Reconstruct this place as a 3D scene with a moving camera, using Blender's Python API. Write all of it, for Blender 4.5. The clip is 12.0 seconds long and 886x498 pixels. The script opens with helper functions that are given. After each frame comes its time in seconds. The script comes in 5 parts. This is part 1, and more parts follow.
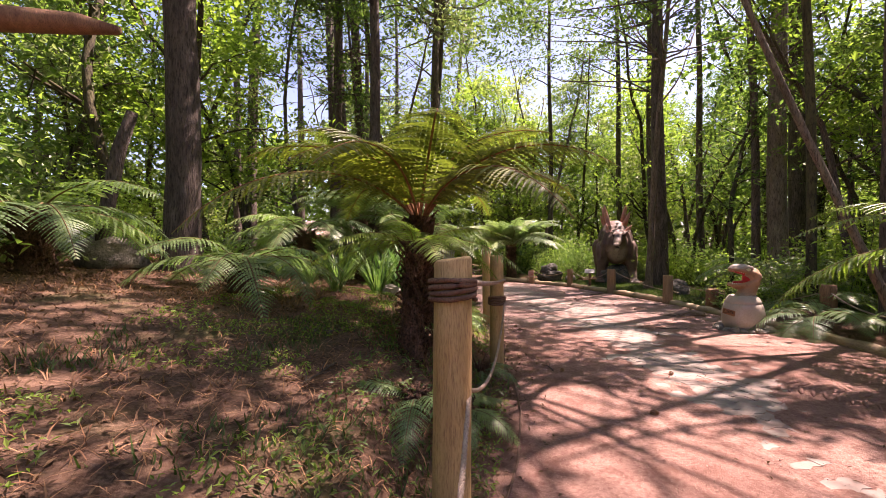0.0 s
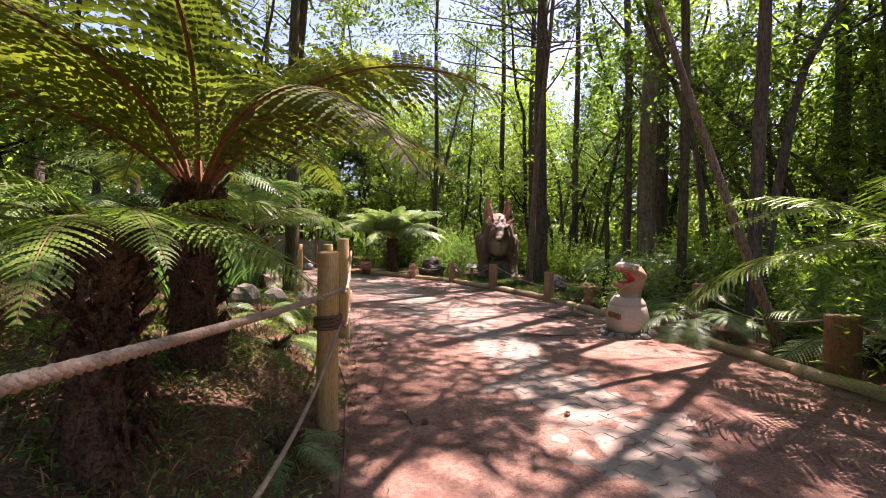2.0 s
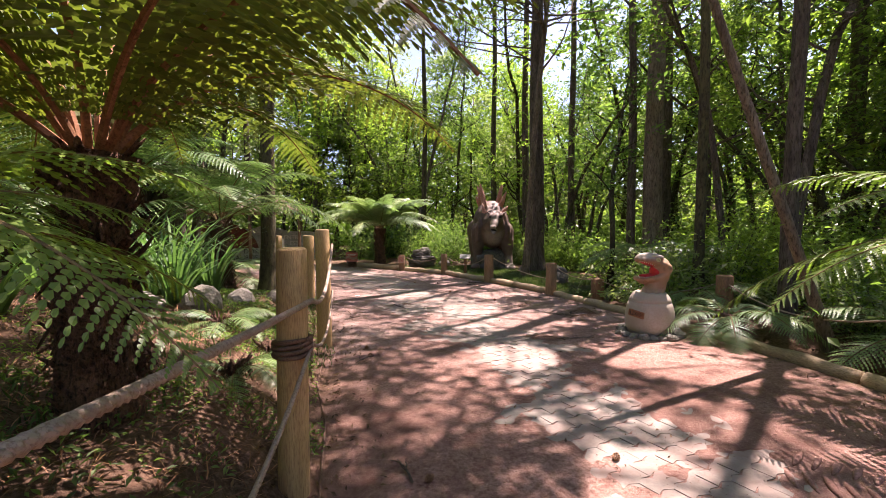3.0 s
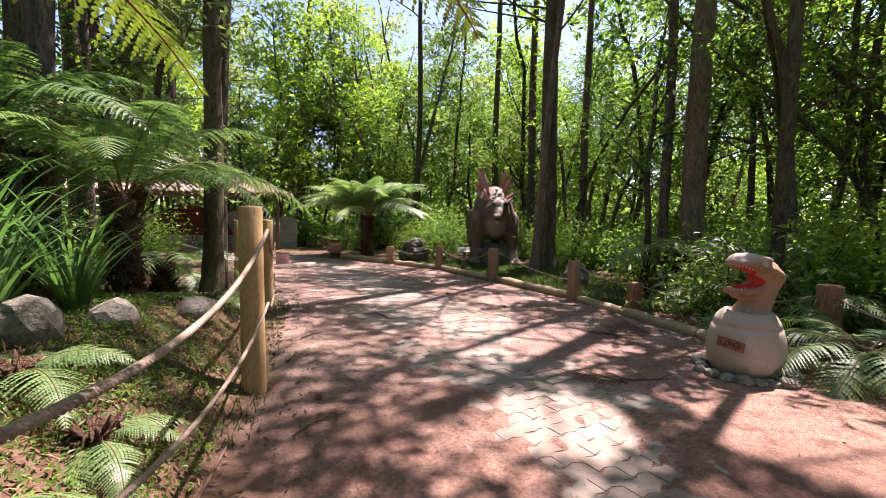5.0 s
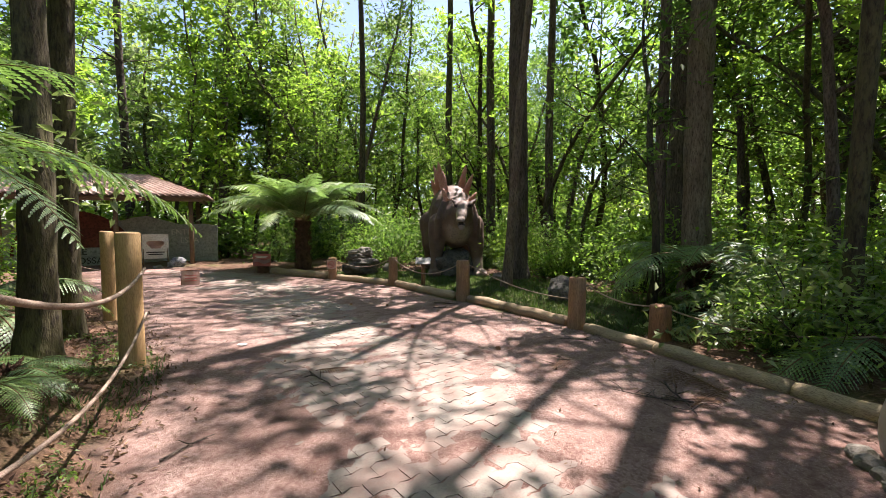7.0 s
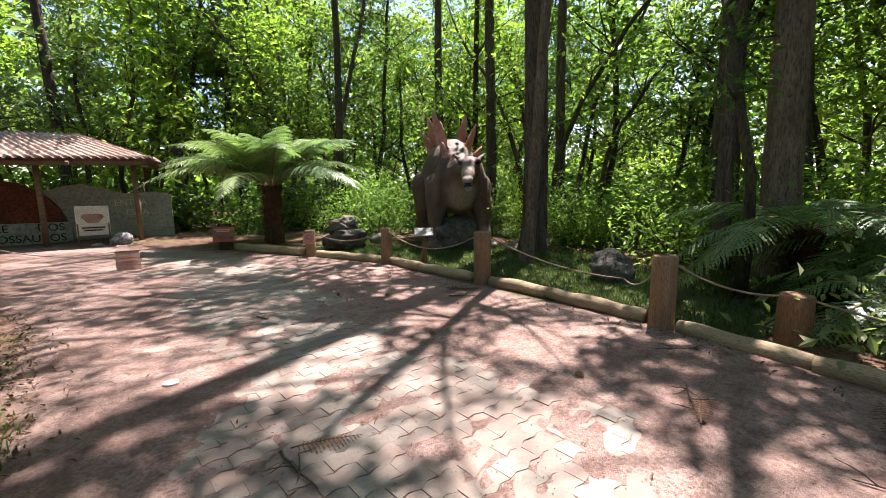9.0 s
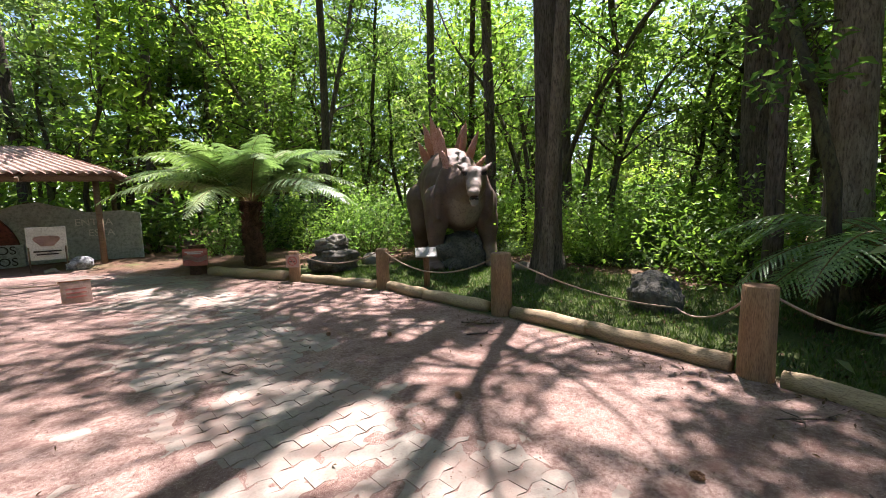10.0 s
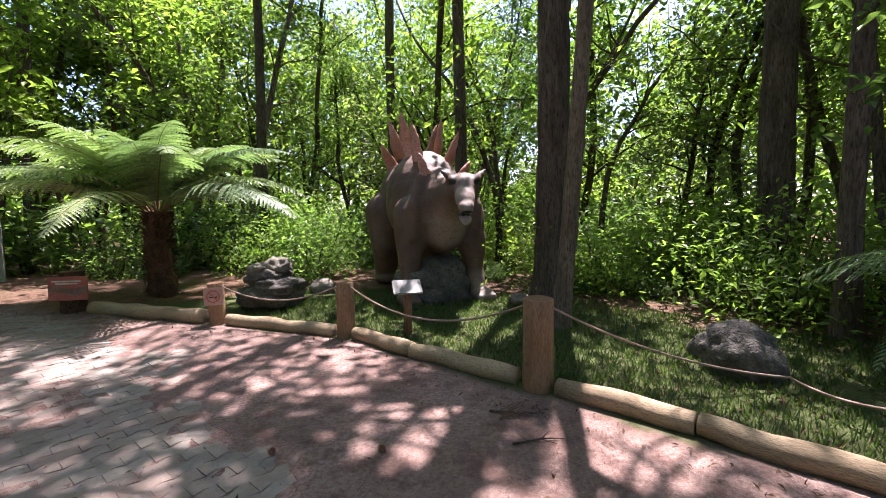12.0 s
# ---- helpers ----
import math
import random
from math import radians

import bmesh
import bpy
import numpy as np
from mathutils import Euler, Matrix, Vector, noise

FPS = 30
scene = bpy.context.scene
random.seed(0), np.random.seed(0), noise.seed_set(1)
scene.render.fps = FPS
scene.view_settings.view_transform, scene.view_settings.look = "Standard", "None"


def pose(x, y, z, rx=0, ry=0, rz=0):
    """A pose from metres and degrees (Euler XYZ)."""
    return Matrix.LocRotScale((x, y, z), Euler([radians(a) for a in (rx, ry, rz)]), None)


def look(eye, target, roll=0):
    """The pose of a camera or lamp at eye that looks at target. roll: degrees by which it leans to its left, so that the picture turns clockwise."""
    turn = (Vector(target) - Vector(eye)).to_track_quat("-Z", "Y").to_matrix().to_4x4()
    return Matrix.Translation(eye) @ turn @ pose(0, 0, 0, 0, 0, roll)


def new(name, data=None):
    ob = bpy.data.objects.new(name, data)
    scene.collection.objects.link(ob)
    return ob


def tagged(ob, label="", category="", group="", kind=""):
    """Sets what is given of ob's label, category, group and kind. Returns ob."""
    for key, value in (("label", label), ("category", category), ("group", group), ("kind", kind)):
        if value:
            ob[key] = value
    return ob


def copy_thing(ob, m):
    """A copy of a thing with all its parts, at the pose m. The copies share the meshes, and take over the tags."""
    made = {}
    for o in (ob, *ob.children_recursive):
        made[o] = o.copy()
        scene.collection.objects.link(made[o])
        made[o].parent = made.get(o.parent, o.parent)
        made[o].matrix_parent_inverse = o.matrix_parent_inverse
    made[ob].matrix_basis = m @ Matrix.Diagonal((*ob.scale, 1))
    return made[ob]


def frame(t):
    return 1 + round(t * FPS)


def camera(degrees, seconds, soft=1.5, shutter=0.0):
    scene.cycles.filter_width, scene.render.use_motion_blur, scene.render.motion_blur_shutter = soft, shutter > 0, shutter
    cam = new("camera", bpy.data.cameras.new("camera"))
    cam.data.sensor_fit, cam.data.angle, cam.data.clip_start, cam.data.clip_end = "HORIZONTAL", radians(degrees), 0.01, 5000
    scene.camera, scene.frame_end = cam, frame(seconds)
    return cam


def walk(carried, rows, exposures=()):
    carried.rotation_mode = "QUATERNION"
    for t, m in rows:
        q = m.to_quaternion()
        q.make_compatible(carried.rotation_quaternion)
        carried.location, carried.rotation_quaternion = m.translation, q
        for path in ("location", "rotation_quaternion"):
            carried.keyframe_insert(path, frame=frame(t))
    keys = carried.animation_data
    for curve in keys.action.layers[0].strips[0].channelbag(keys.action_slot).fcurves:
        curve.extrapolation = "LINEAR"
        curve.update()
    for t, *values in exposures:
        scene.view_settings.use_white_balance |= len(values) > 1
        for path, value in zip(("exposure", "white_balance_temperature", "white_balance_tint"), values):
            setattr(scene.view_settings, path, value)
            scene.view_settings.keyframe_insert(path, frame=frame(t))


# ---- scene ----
cam = camera(93.8, 12.0, soft=0.7)
PATH = [
    (0, (0.0, -0.011, 1.361), (-0.005, 1.989, 1.372), -0.5),
    (0.5, (0.202, 0.387, 1.384), (0.523, 2.361, 1.394), -0.1),
    (1, (0.291, 0.866, 1.383), (0.731, 2.817, 1.374), 0.3),
    (1.5, (0.457, 1.21, 1.393), (0.944, 3.149, 1.372), 0.5),
    (2, (0.615, 1.568, 1.383), (1.135, 3.499, 1.351), 0.5),
    (2.5, (0.646, 1.982, 1.386), (1.194, 3.904, 1.329), 0.1),
    (3, (0.726, 2.435, 1.391), (1.303, 4.348, 1.308), -0.1),
    (3.2, (0.74, 2.621, 1.387), (1.329, 4.53, 1.288), 0.2),
    (4.8, (1.142, 4.028, 1.343), (1.755, 5.929, 1.235), 1.0),
    (5, (1.201, 4.23, 1.324), (1.809, 6.13, 1.198), 1.1),
    (5.5, (1.333, 4.71, 1.321), (1.932, 6.611, 1.155), 1.1),
    (6, (1.401, 5.204, 1.36), (2.027, 7.096, 1.194), 0.2),
    (6.5, (1.537, 5.721, 1.389), (2.241, 7.59, 1.291), 0.3),
    (7, (1.573, 6.192, 1.389), (2.433, 7.994, 1.279), 0.2),
    (7.5, (1.696, 6.691, 1.379), (2.56, 8.487, 1.218), 1.4),
    (7.7, (1.718, 6.876, 1.372), (2.581, 8.67, 1.176), 1.2),
    (9.3, (1.995, 8.342, 1.354), (2.94, 10.081, 1.07), -1.2),
    (9.5, (2.055, 8.565, 1.355), (2.982, 10.321, 1.113), -1.2),
    (10, (2.139, 9.044, 1.362), (3.14, 10.762, 1.145), -1.7),
    (10.5, (2.212, 9.497, 1.387), (3.263, 11.185, 1.173), -1.0),
    (11, (2.346, 9.938, 1.422), (3.445, 11.599, 1.239), -0.2),
    (11.5, (2.411, 10.406, 1.434), (3.643, 11.97, 1.25), -1.0),
    (12, (2.547, 10.847, 1.446), (3.792, 12.404, 1.277), -0.7),
]
walk(cam, [(t, look(eye, target, roll)) for t, eye, target, roll in PATH], exposures=[(0.0, 1.97, 7200, 44), (2.5, 2.03, 6850, 37), (5.5, 1.88, 6480, 28), (7.5, 1.86, 6400, 22), (9.5, 2.0, 6250, 22), (12.0, 2.14, 6100, 32)])

# ---- light ----
SUN_AZ, SUN_EL = radians(30.0), radians(64.0)        # azimuth from +x towards +y
to_sun = Vector((math.cos(SUN_AZ) * math.cos(SUN_EL), math.sin(SUN_AZ) * math.cos(SUN_EL), math.sin(SUN_EL)))
world = bpy.data.worlds.new("world")
scene.world = world
world.use_nodes = True
wn = world.node_tree
wn.nodes.clear()
sky = wn.nodes.new("ShaderNodeTexSky")
sky.sky_type, sky.sun_disc = "NISHITA", False
sky.sun_elevation, sky.sun_rotation = SUN_EL, radians(90.0) - SUN_AZ
sky.air_density, sky.dust_density = 1.0, 1.0
bg = wn.nodes.new("ShaderNodeBackground")
bg.inputs["Strength"].default_value = 0.08
wout = wn.nodes.new("ShaderNodeOutputWorld")
wn.links.new(sky.outputs[0], bg.inputs[0])
wn.links.new(bg.outputs[0], wout.inputs[0])
sun_data = bpy.data.lights.new("sun", "SUN")
sun_data.energy, sun_data.angle, sun_data.color = 5.0, radians(0.53), (1.0, 0.95, 0.86)
sun = new("sun", sun_data)
sun.matrix_world = look((0, 0, 30), Vector((0, 0, 30)) - to_sun)


# ---- materials ----
def ramp(nt, src, stops):
    r = nt.nodes.new("ShaderNodeValToRGB")
    e = r.color_ramp.elements
    while len(e) < len(stops):
        e.new(0.5)
    for el, (p, c) in zip(e, stops):
        el.position, el.color = p, (*c, 1)
    nt.links.new(src, r.inputs[0])
    return r.outputs[0]


def noise_tex(nt, coord, scale, detail=4.0, rough=0.6):
    n = nt.nodes.new("ShaderNodeTexNoise")
    n.inputs["Scale"].default_value, n.inputs["Detail"].default_value = scale, detail
    n.inputs["Roughness"].default_value = rough
    nt.links.new(coord, n.inputs["Vector"])
    return n.outputs[0]


def blend(nt, fac, a, b, mode="MIX"):
    m = nt.nodes.new("ShaderNodeMix")
    m.data_type, m.blend_type = "RGBA", mode
    for val, sock in ((fac, m.inputs[0]), (a, m.inputs[6]), (b, m.inputs[7])):
        if isinstance(val, float):
            sock.default_value = val
        elif isinstance(val, tuple):
            sock.default_value = (*val, 1)
        else:
            nt.links.new(val, sock)
    return m.outputs[2]


def base_mat(name, rough=0.8, metal=0.0):
    m = bpy.data.materials.new(name)
    m.use_nodes = True
    nt = m.node_tree
    b = nt.nodes["Principled BSDF"]
    b.inputs["Roughness"].default_value, b.inputs["Metallic"].default_value = rough, metal
    b.inputs["Specular IOR Level"].default_value = 0.3
    co = nt.nodes.new("ShaderNodeTexCoord")
    return m, nt, b, co


def bump(nt, b, height, strength=0.5, dist=0.02):
    bp = nt.nodes.new("ShaderNodeBump")
    bp.inputs["Strength"].default_value, bp.inputs["Distance"].default_value = strength, dist
    nt.links.new(height, bp.inputs["Height"])
    nt.links.new(bp.outputs[0], b.inputs["Normal"])


def stretched(nt, vec, sx, sy, sz):
    mp = nt.nodes.new("ShaderNodeMapping")
    mp.inputs["Scale"].default_value = (sx, sy, sz)
    nt.links.new(vec, mp.inputs["Vector"])
    return mp.outputs[0]


def mottled(name, c1, c2, c3=None, scale=6.0, fine=60.0, rough=0.85, strength=0.5, dist=0.01, stretch=None, vary=0.0):
    """Two-scale surface: broad patches c1..c2, fine grain to c3."""
    m, nt, b, co = base_mat(name, rough)
    vec = co.outputs["Object"]
    if stretch:
        vec = stretched(nt, vec, *stretch)
    n1, n2 = noise_tex(nt, vec, scale), noise_tex(nt, vec, fine, 3.0, 0.7)
    col = ramp(nt, n1, [(0.32, c1), (0.68, c2)])
    col = blend(nt, ramp(nt, n2, [(0.45, (0, 0, 0)), (0.7, (1, 1, 1))]), col, c3 or tuple(v * 0.6 for v in c1))
    if vary:
        oi = nt.nodes.new("ShaderNodeObjectInfo")
        col = blend(nt, 1.0, col, ramp(nt, oi.outputs["Random"], [(0.0, (1 - vary,) * 3), (1.0, (1 + vary,) * 3)]), "MULTIPLY")
    nt.links.new(col, b.inputs["Base Color"])
    bump(nt, b, n2, strength, dist)
    return m


def leaf_mat(name, dark, light, trans=0.45, rough=0.45):
    m, nt, b, co = base_mat(name, rough)
    b.inputs["Specular IOR Level"].default_value = 0.5
    g = nt.nodes.new("ShaderNodeNewGeometry")
    col = ramp(nt, g.outputs["Random Per Island"], [(0.0, dark), (0.6, tuple((x + y) / 2 for x, y in zip(dark, light))), (1.0, light)])
    oi = nt.nodes.new("ShaderNodeObjectInfo")
    col = blend(nt, 1.0, col, ramp(nt, oi.outputs["Random"], [(0.0, (0.75, 0.8, 0.8)), (1.0, (1.2, 1.12, 0.9))]), "MULTIPLY")
    nt.links.new(col, b.inputs["Base Color"])
    tr = nt.nodes.new("ShaderNodeBsdfTranslucent")
    warm = blend(nt, 1.0, col, (1.15, 1.38, 0.68), "MULTIPLY")
    nt.links.new(warm, tr.inputs["Color"])
    mx = nt.nodes.new("ShaderNodeMixShader")
    mx.inputs[0].default_value = trans
    nt.links.new(b.outputs[0], mx.inputs[1])
    nt.links.new(tr.outputs[0], mx.inputs[2])
    nt.links.new(mx.outputs[0], nt.nodes["Material Output"].inputs["Surface"])
    return m


def ground_mat():
    m, nt, b, co = base_mat("ground", 0.95)
    b.inputs["Specular IOR Level"].default_value = 0.15
    v = co.outputs["Object"]
    big, mid, fine, grit = (noise_tex(nt, v, s, 5.0, 0.65) for s in (0.7, 5.0, 40.0, 160.0))
    path = ramp(nt, big, [(0.35, (0.205, 0.128, 0.106)), (0.65, (0.37, 0.262, 0.222))])
    path = blend(nt, ramp(nt, fine, [(0.42, (0, 0, 0)), (0.62, (0.8, 0.8, 0.8))]), path, (0.16, 0.088, 0.07))
    path = blend(nt, ramp(nt, grit, [(0.55, (0, 0, 0)), (0.64, (0.9, 0.9, 0.9))]), path, (0.50, 0.38, 0.32))
    path = blend(nt, ramp(nt, mid, [(0.48, (0, 0, 0)), (0.66, (0.75, 0.75, 0.75))]), path, (0.145, 0.082, 0.066))
    att = nt.nodes.new("ShaderNodeAttribute")
    att.attribute_name = "cover"
    sep = nt.nodes.new("ShaderNodeSeparateColor")
    nt.links.new(att.outputs["Color"], sep.inputs[0])
    path = blend(nt, sep.outputs[2], path, blend(nt, 1.0, path, (1.02, 0.87, 0.81), "MULTIPLY"))
    floor = ramp(nt, mid, [(0.3, (0.05, 0.028, 0.018)), (0.7, (0.17, 0.095, 0.06))])
    floor = blend(nt, ramp(nt, fine, [(0.45, (0, 0, 0)), (0.7, (0.8, 0.8, 0.8))]), floor, (0.23, 0.145, 0.10))
    floor = blend(nt, ramp(nt, big, [(0.52, (0, 0, 0)), (0.68, (0.6, 0.6, 0.6))]), floor, (0.07, 0.095, 0.025))
    grass = ramp(nt, fine, [(0.3, (0.03, 0.05, 0.014)), (0.7, (0.085, 0.11, 0.035))])
    col = blend(nt, sep.outputs[1], floor, grass)
    col = blend(nt, sep.outputs[0], col, path)
    nt.links.new(col, b.inputs["Base Color"])
    bump(nt, b, blend(nt, 0.5, fine, grit), 0.95, 0.018)
    return m


M_GROUND = ground_mat()


def paver_mat():
    m, nt, b, co = base_mat("paver", 0.92)
    g = nt.nodes.new("ShaderNodeNewGeometry")
    v = g.outputs["Position"]
    n1, n2, n3 = noise_tex(nt, v, 2.2, 5.0, 0.7), noise_tex(nt, v, 70.0, 3.0, 0.7), noise_tex(nt, v, 9.0, 5.0, 0.7)
    col = ramp(nt, n3, [(0.3, (0.185, 0.16, 0.132)), (0.7, (0.30, 0.262, 0.22))])
    col = blend(nt, ramp(nt, n2, [(0.5, (0, 0, 0)), (0.75, (0.6, 0.6, 0.6))]), col, (0.14, 0.11, 0.09))
    col = blend(nt, ramp(nt, n1, [(0.40, (0, 0, 0)), (0.66, (0.8, 0.8, 0.8))]), col, (0.24, 0.15, 0.12))
    oi = nt.nodes.new("ShaderNodeObjectInfo")
    col = blend(nt, 1.0, col, ramp(nt, oi.outputs["Random"], [(0.0, (0.86, 0.86, 0.86)), (1.0, (1.12, 1.12, 1.12))]), "MULTIPLY")
    col = blend(nt, 1.0, col, ramp(nt, g.outputs["Random Per Island"], [(0.0, (0.9, 0.9, 0.9)), (1.0, (1.08, 1.08, 1.08))]), "MULTIPLY")
    nt.links.new(col, b.inputs["Base Color"])
    bump(nt, b, n2, 0.35, 0.004)
    return m


M_PAVER = paver_mat()
M_POST = mottled("treated_pine", (0.40, 0.25, 0.11), (0.52, 0.35, 0.16), (0.25, 0.15, 0.07), 2.5, 30.0, 0.7, 0.5, 0.006, (6, 6, 0.7), 0.12)
M_POST_END = mottled("pine_end_grain", (0.48, 0.33, 0.16), (0.58, 0.42, 0.22), (0.36, 0.23, 0.11), 20.0, 90.0, 0.8)
M_STUMP = mottled("brown_stake", (0.20, 0.10, 0.055), (0.32, 0.17, 0.09), (0.10, 0.05, 0.03), 3.0, 30.0, 0.8, 0.6, 0.008, (6, 6, 0.7), 0.15)
M_STAKE = mottled("brown_pine_stake", (0.27, 0.16, 0.085), (0.40, 0.25, 0.14), (0.15, 0.08, 0.045), 3.0, 30.0, 0.8, 0.6, 0.008, (6, 6, 0.7), 0.15)
M_LOG = mottled("kerb_log", (0.30, 0.22, 0.13), (0.44, 0.34, 0.21), (0.16, 0.11, 0.065), 2.0, 30.0, 0.85, 0.6, 0.008, (1, 5, 5), 0.15)
M_ROPE = mottled("rope", (0.27, 0.20, 0.15), (0.42, 0.32, 0.25), (0.20, 0.13, 0.09), 8.0, 120.0, 0.95, 0.8, 0.004)
M_ROPE_DARK = mottled("dark_lashing", (0.12, 0.065, 0.045), (0.22, 0.13, 0.09), (0.06, 0.03, 0.02), 8.0, 120.0, 0.95, 0.8, 0.004)
M_BARK = mottled("bark", (0.078, 0.058, 0.046), (0.185, 0.145, 0.115), (0.035, 0.024, 0.018), 3.0, 14.0, 0.95, 1.0, 0.04, (3, 3, 0.6), 0.2)
M_BARK_PALE = mottled("pale_bark", (0.14, 0.10, 0.07), (0.27, 0.21, 0.155), (0.06, 0.042, 0.03), 3.0, 16.0, 0.95, 0.9, 0.03, (3, 3, 0.7), 0.2)
M_BARK_MOSS = mottled("mossy_bark", (0.06, 0.045, 0.03), (0.12, 0.11, 0.05), (0.03, 0.022, 0.016), 2.0, 14.0, 0.95, 0.9, 0.03, (2, 2, 0.6), 0.25)
M_FERN_TRUNK = mottled("fern_trunk", (0.085, 0.043, 0.027), (0.20, 0.105, 0.065), (0.02, 0.012, 0.008), 5.0, 30.0, 1.0, 1.0, 0.05, (2, 2, 1.5))
M_LEAF_A = leaf_mat("leaf_broad", (0.075, 0.13, 0.038), (0.235, 0.325, 0.09), 0.6)
M_LEAF_B = leaf_mat("leaf_dark", (0.05, 0.095, 0.035), (0.165, 0.245, 0.08), 0.55)
M_LEAF_C = leaf_mat("leaf_bright", (0.12, 0.2, 0.036), (0.32, 0.42, 0.102), 0.62)
M_LEAF_G = leaf_mat("leaf_grey", (0.13, 0.17, 0.087), (0.32, 0.37, 0.217), 0.5)
M_FROND = leaf_mat("frond", (0.10, 0.17, 0.07), (0.22, 0.33, 0.15), 0.4, 0.4)
M_FROND_L = leaf_mat("frond_light", (0.12, 0.20, 0.03), (0.24, 0.33, 0.07), 0.45, 0.4)
# frond colour raised towards white for the sheen on the sunlit fern
M_FROND_LIT = leaf_mat("frond_lit", (0.16, 0.235, 0.12), (0.31, 0.40, 0.22), 0.35, 0.35)
M_FROND_Y = leaf_mat("frond_yellow", (0.08, 0.10, 0.02), (0.17, 0.19, 0.04), 0.45, 0.5)
M_RACHIS = mottled("rachis", (0.14, 0.09, 0.04), (0.22, 0.16, 0.06), None, 10.0, 60.0)
M_RACHIS_RED = mottled("rachis_red", (0.20, 0.085, 0.04), (0.30, 0.14, 0.06), None, 10.0, 60.0)
# leaf_broad and leaf_bright about a fifth lighter, for sunlight on the understory
M_BUSH_LIT = leaf_mat("bush_leaf_lit", (0.09, 0.165, 0.045), (0.27, 0.40, 0.11), 0.55)
M_BUSH_BRIGHT_LIT = leaf_mat("bush_leaf_bright_lit", (0.15, 0.24, 0.045), (0.36, 0.48, 0.12), 0.6)
M_GRASS = leaf_mat("grass_blade", (0.03, 0.06, 0.013), (0.095, 0.145, 0.04), 0.4)
M_STRAP = leaf_mat("strap_leaf", (0.05, 0.12, 0.043), (0.16, 0.26, 0.102), 0.4, 0.35)
M_DRY = leaf_mat("dry_leaf", (0.07, 0.035, 0.02), (0.26, 0.15, 0.085), 0.1, 0.9)
M_ROCK = mottled("dark_rock", (0.07, 0.065, 0.055), (0.19, 0.17, 0.14), (0.04, 0.04, 0.035), 3.0, 22.0, 0.95, 1.0, 0.03)
M_STONE = mottled("stone", (0.16, 0.14, 0.115), (0.30, 0.27, 0.22), (0.09, 0.08, 0.06), 4.0, 30.0, 0.9, 0.8, 0.02)


# ---- helpers for meshes ----
def to_mesh(name, verts, faces, mats, smooth=True, idx=None):
    me = bpy.data.meshes.new(name)
    if isinstance(verts, np.ndarray) and isinstance(faces, np.ndarray):
        n, k = faces.shape
        me.vertices.add(len(verts))
        me.vertices.foreach_set("co", verts.astype(np.float32).ravel())
        me.loops.add(n * k)
        me.loops.foreach_set("vertex_index", faces.astype(np.int32).ravel())
        me.polygons.add(n)
        me.polygons.foreach_set("loop_start", np.arange(0, n * k, k, dtype=np.int32))
        me.polygons.foreach_set("loop_total", np.full(n, k, dtype=np.int32))
        me.update(calc_edges=True)
    else:
        me.from_pydata([tuple(v) for v in verts], [], [tuple(f) for f in faces])
    for m in mats if isinstance(mats, (list, tuple)) else [mats]:
        me.materials.append(m)
    if idx is not None:
        me.polygons.foreach_set("material_index", np.asarray(idx, dtype=np.int32))
    me.polygons.foreach_set("use_smooth", [smooth] * len(me.polygons))
    return me


def child(name, me, parent, m=None, label=""):
    ob = new(name, me)
    ob.parent = parent
    if m is not None:
        ob.matrix_basis = m
    return tagged(ob, label)


def part(name, bm, material, parent, label="", smooth=False, m=None):
    me = bpy.data.meshes.new(name)
    bm.to_mesh(me)
    bm.free()
    for mm in material if isinstance(material, (list, tuple)) else [material]:
        me.materials.append(mm)
    me.polygons.foreach_set("use_smooth", [smooth] * len(me.polygons))
    return child(name, me, parent, m, label) if parent else tagged(new(name, me), label)


class Geo:
    """Collects tubes, blades and boxes into one mesh."""
    def __init__(self):
        self.v, self.f, self.k = [], [], []

    def tube(self, pts, radii, sides=8, mat=0, wob=0.0, rng=random, caps=True, squash=1.0):
        pts = [Vector(p) for p in pts]
        start = len(self.v)
        ref = Vector((0.0, 0.0, 1.0))
        if abs((pts[-1] - pts[0]).normalized().z) > 0.9:
            ref = Vector((1.0, 0.0, 0.0))
        for i, p in enumerate(pts):
            d = (pts[min(i + 1, len(pts) - 1)] - pts[max(i - 1, 0)]).normalized()
            u = d.cross(ref).normalized()
            w = d.cross(u)
            r = radii[i] if hasattr(radii, "__len__") else radii
            for s in range(sides):
                a = 2 * math.pi * s / sides
                rr = r * (1 + wob * (rng.random() - 0.5) * 2)
                self.v.append(p + u * (rr * math.cos(a)) + w * (rr * squash * math.sin(a)))
        for i in range(len(pts) - 1):
            for s in range(sides):
                a, b = start + i * sides + s, start + i * sides + (s + 1) % sides
                self.f.append((a, b, b + sides, a + sides))
                self.k.append(mat)
        if caps:
            self.f.append(tuple(start + s for s in reversed(range(sides))))
            self.f.append(tuple(start + (len(pts) - 1) * sides + s for s in range(sides)))
            self.k += [mat, mat]
        return self

    def quad(self, a, b, c, d, mat=0):
        n = len(self.v)
        self.v += [Vector(a), Vector(b), Vector(c), Vector(d)]
        self.f.append((n, n + 1, n + 2, n + 3))
        self.k.append(mat)

    def mesh(self, name, mats, smooth=True):
        return to_mesh(name, self.v, self.f, mats, smooth, self.k)


def box_bm(sx, sy, sz, bevel=0.0, z0=0.0):
    bm = bmesh.new()
    bmesh.ops.create_cube(bm, size=1.0)
    bmesh.ops.scale(bm, vec=(sx, sy, sz), verts=bm.verts)
    bmesh.ops.translate(bm, vec=(0, 0, z0 + sz / 2), verts=bm.verts)
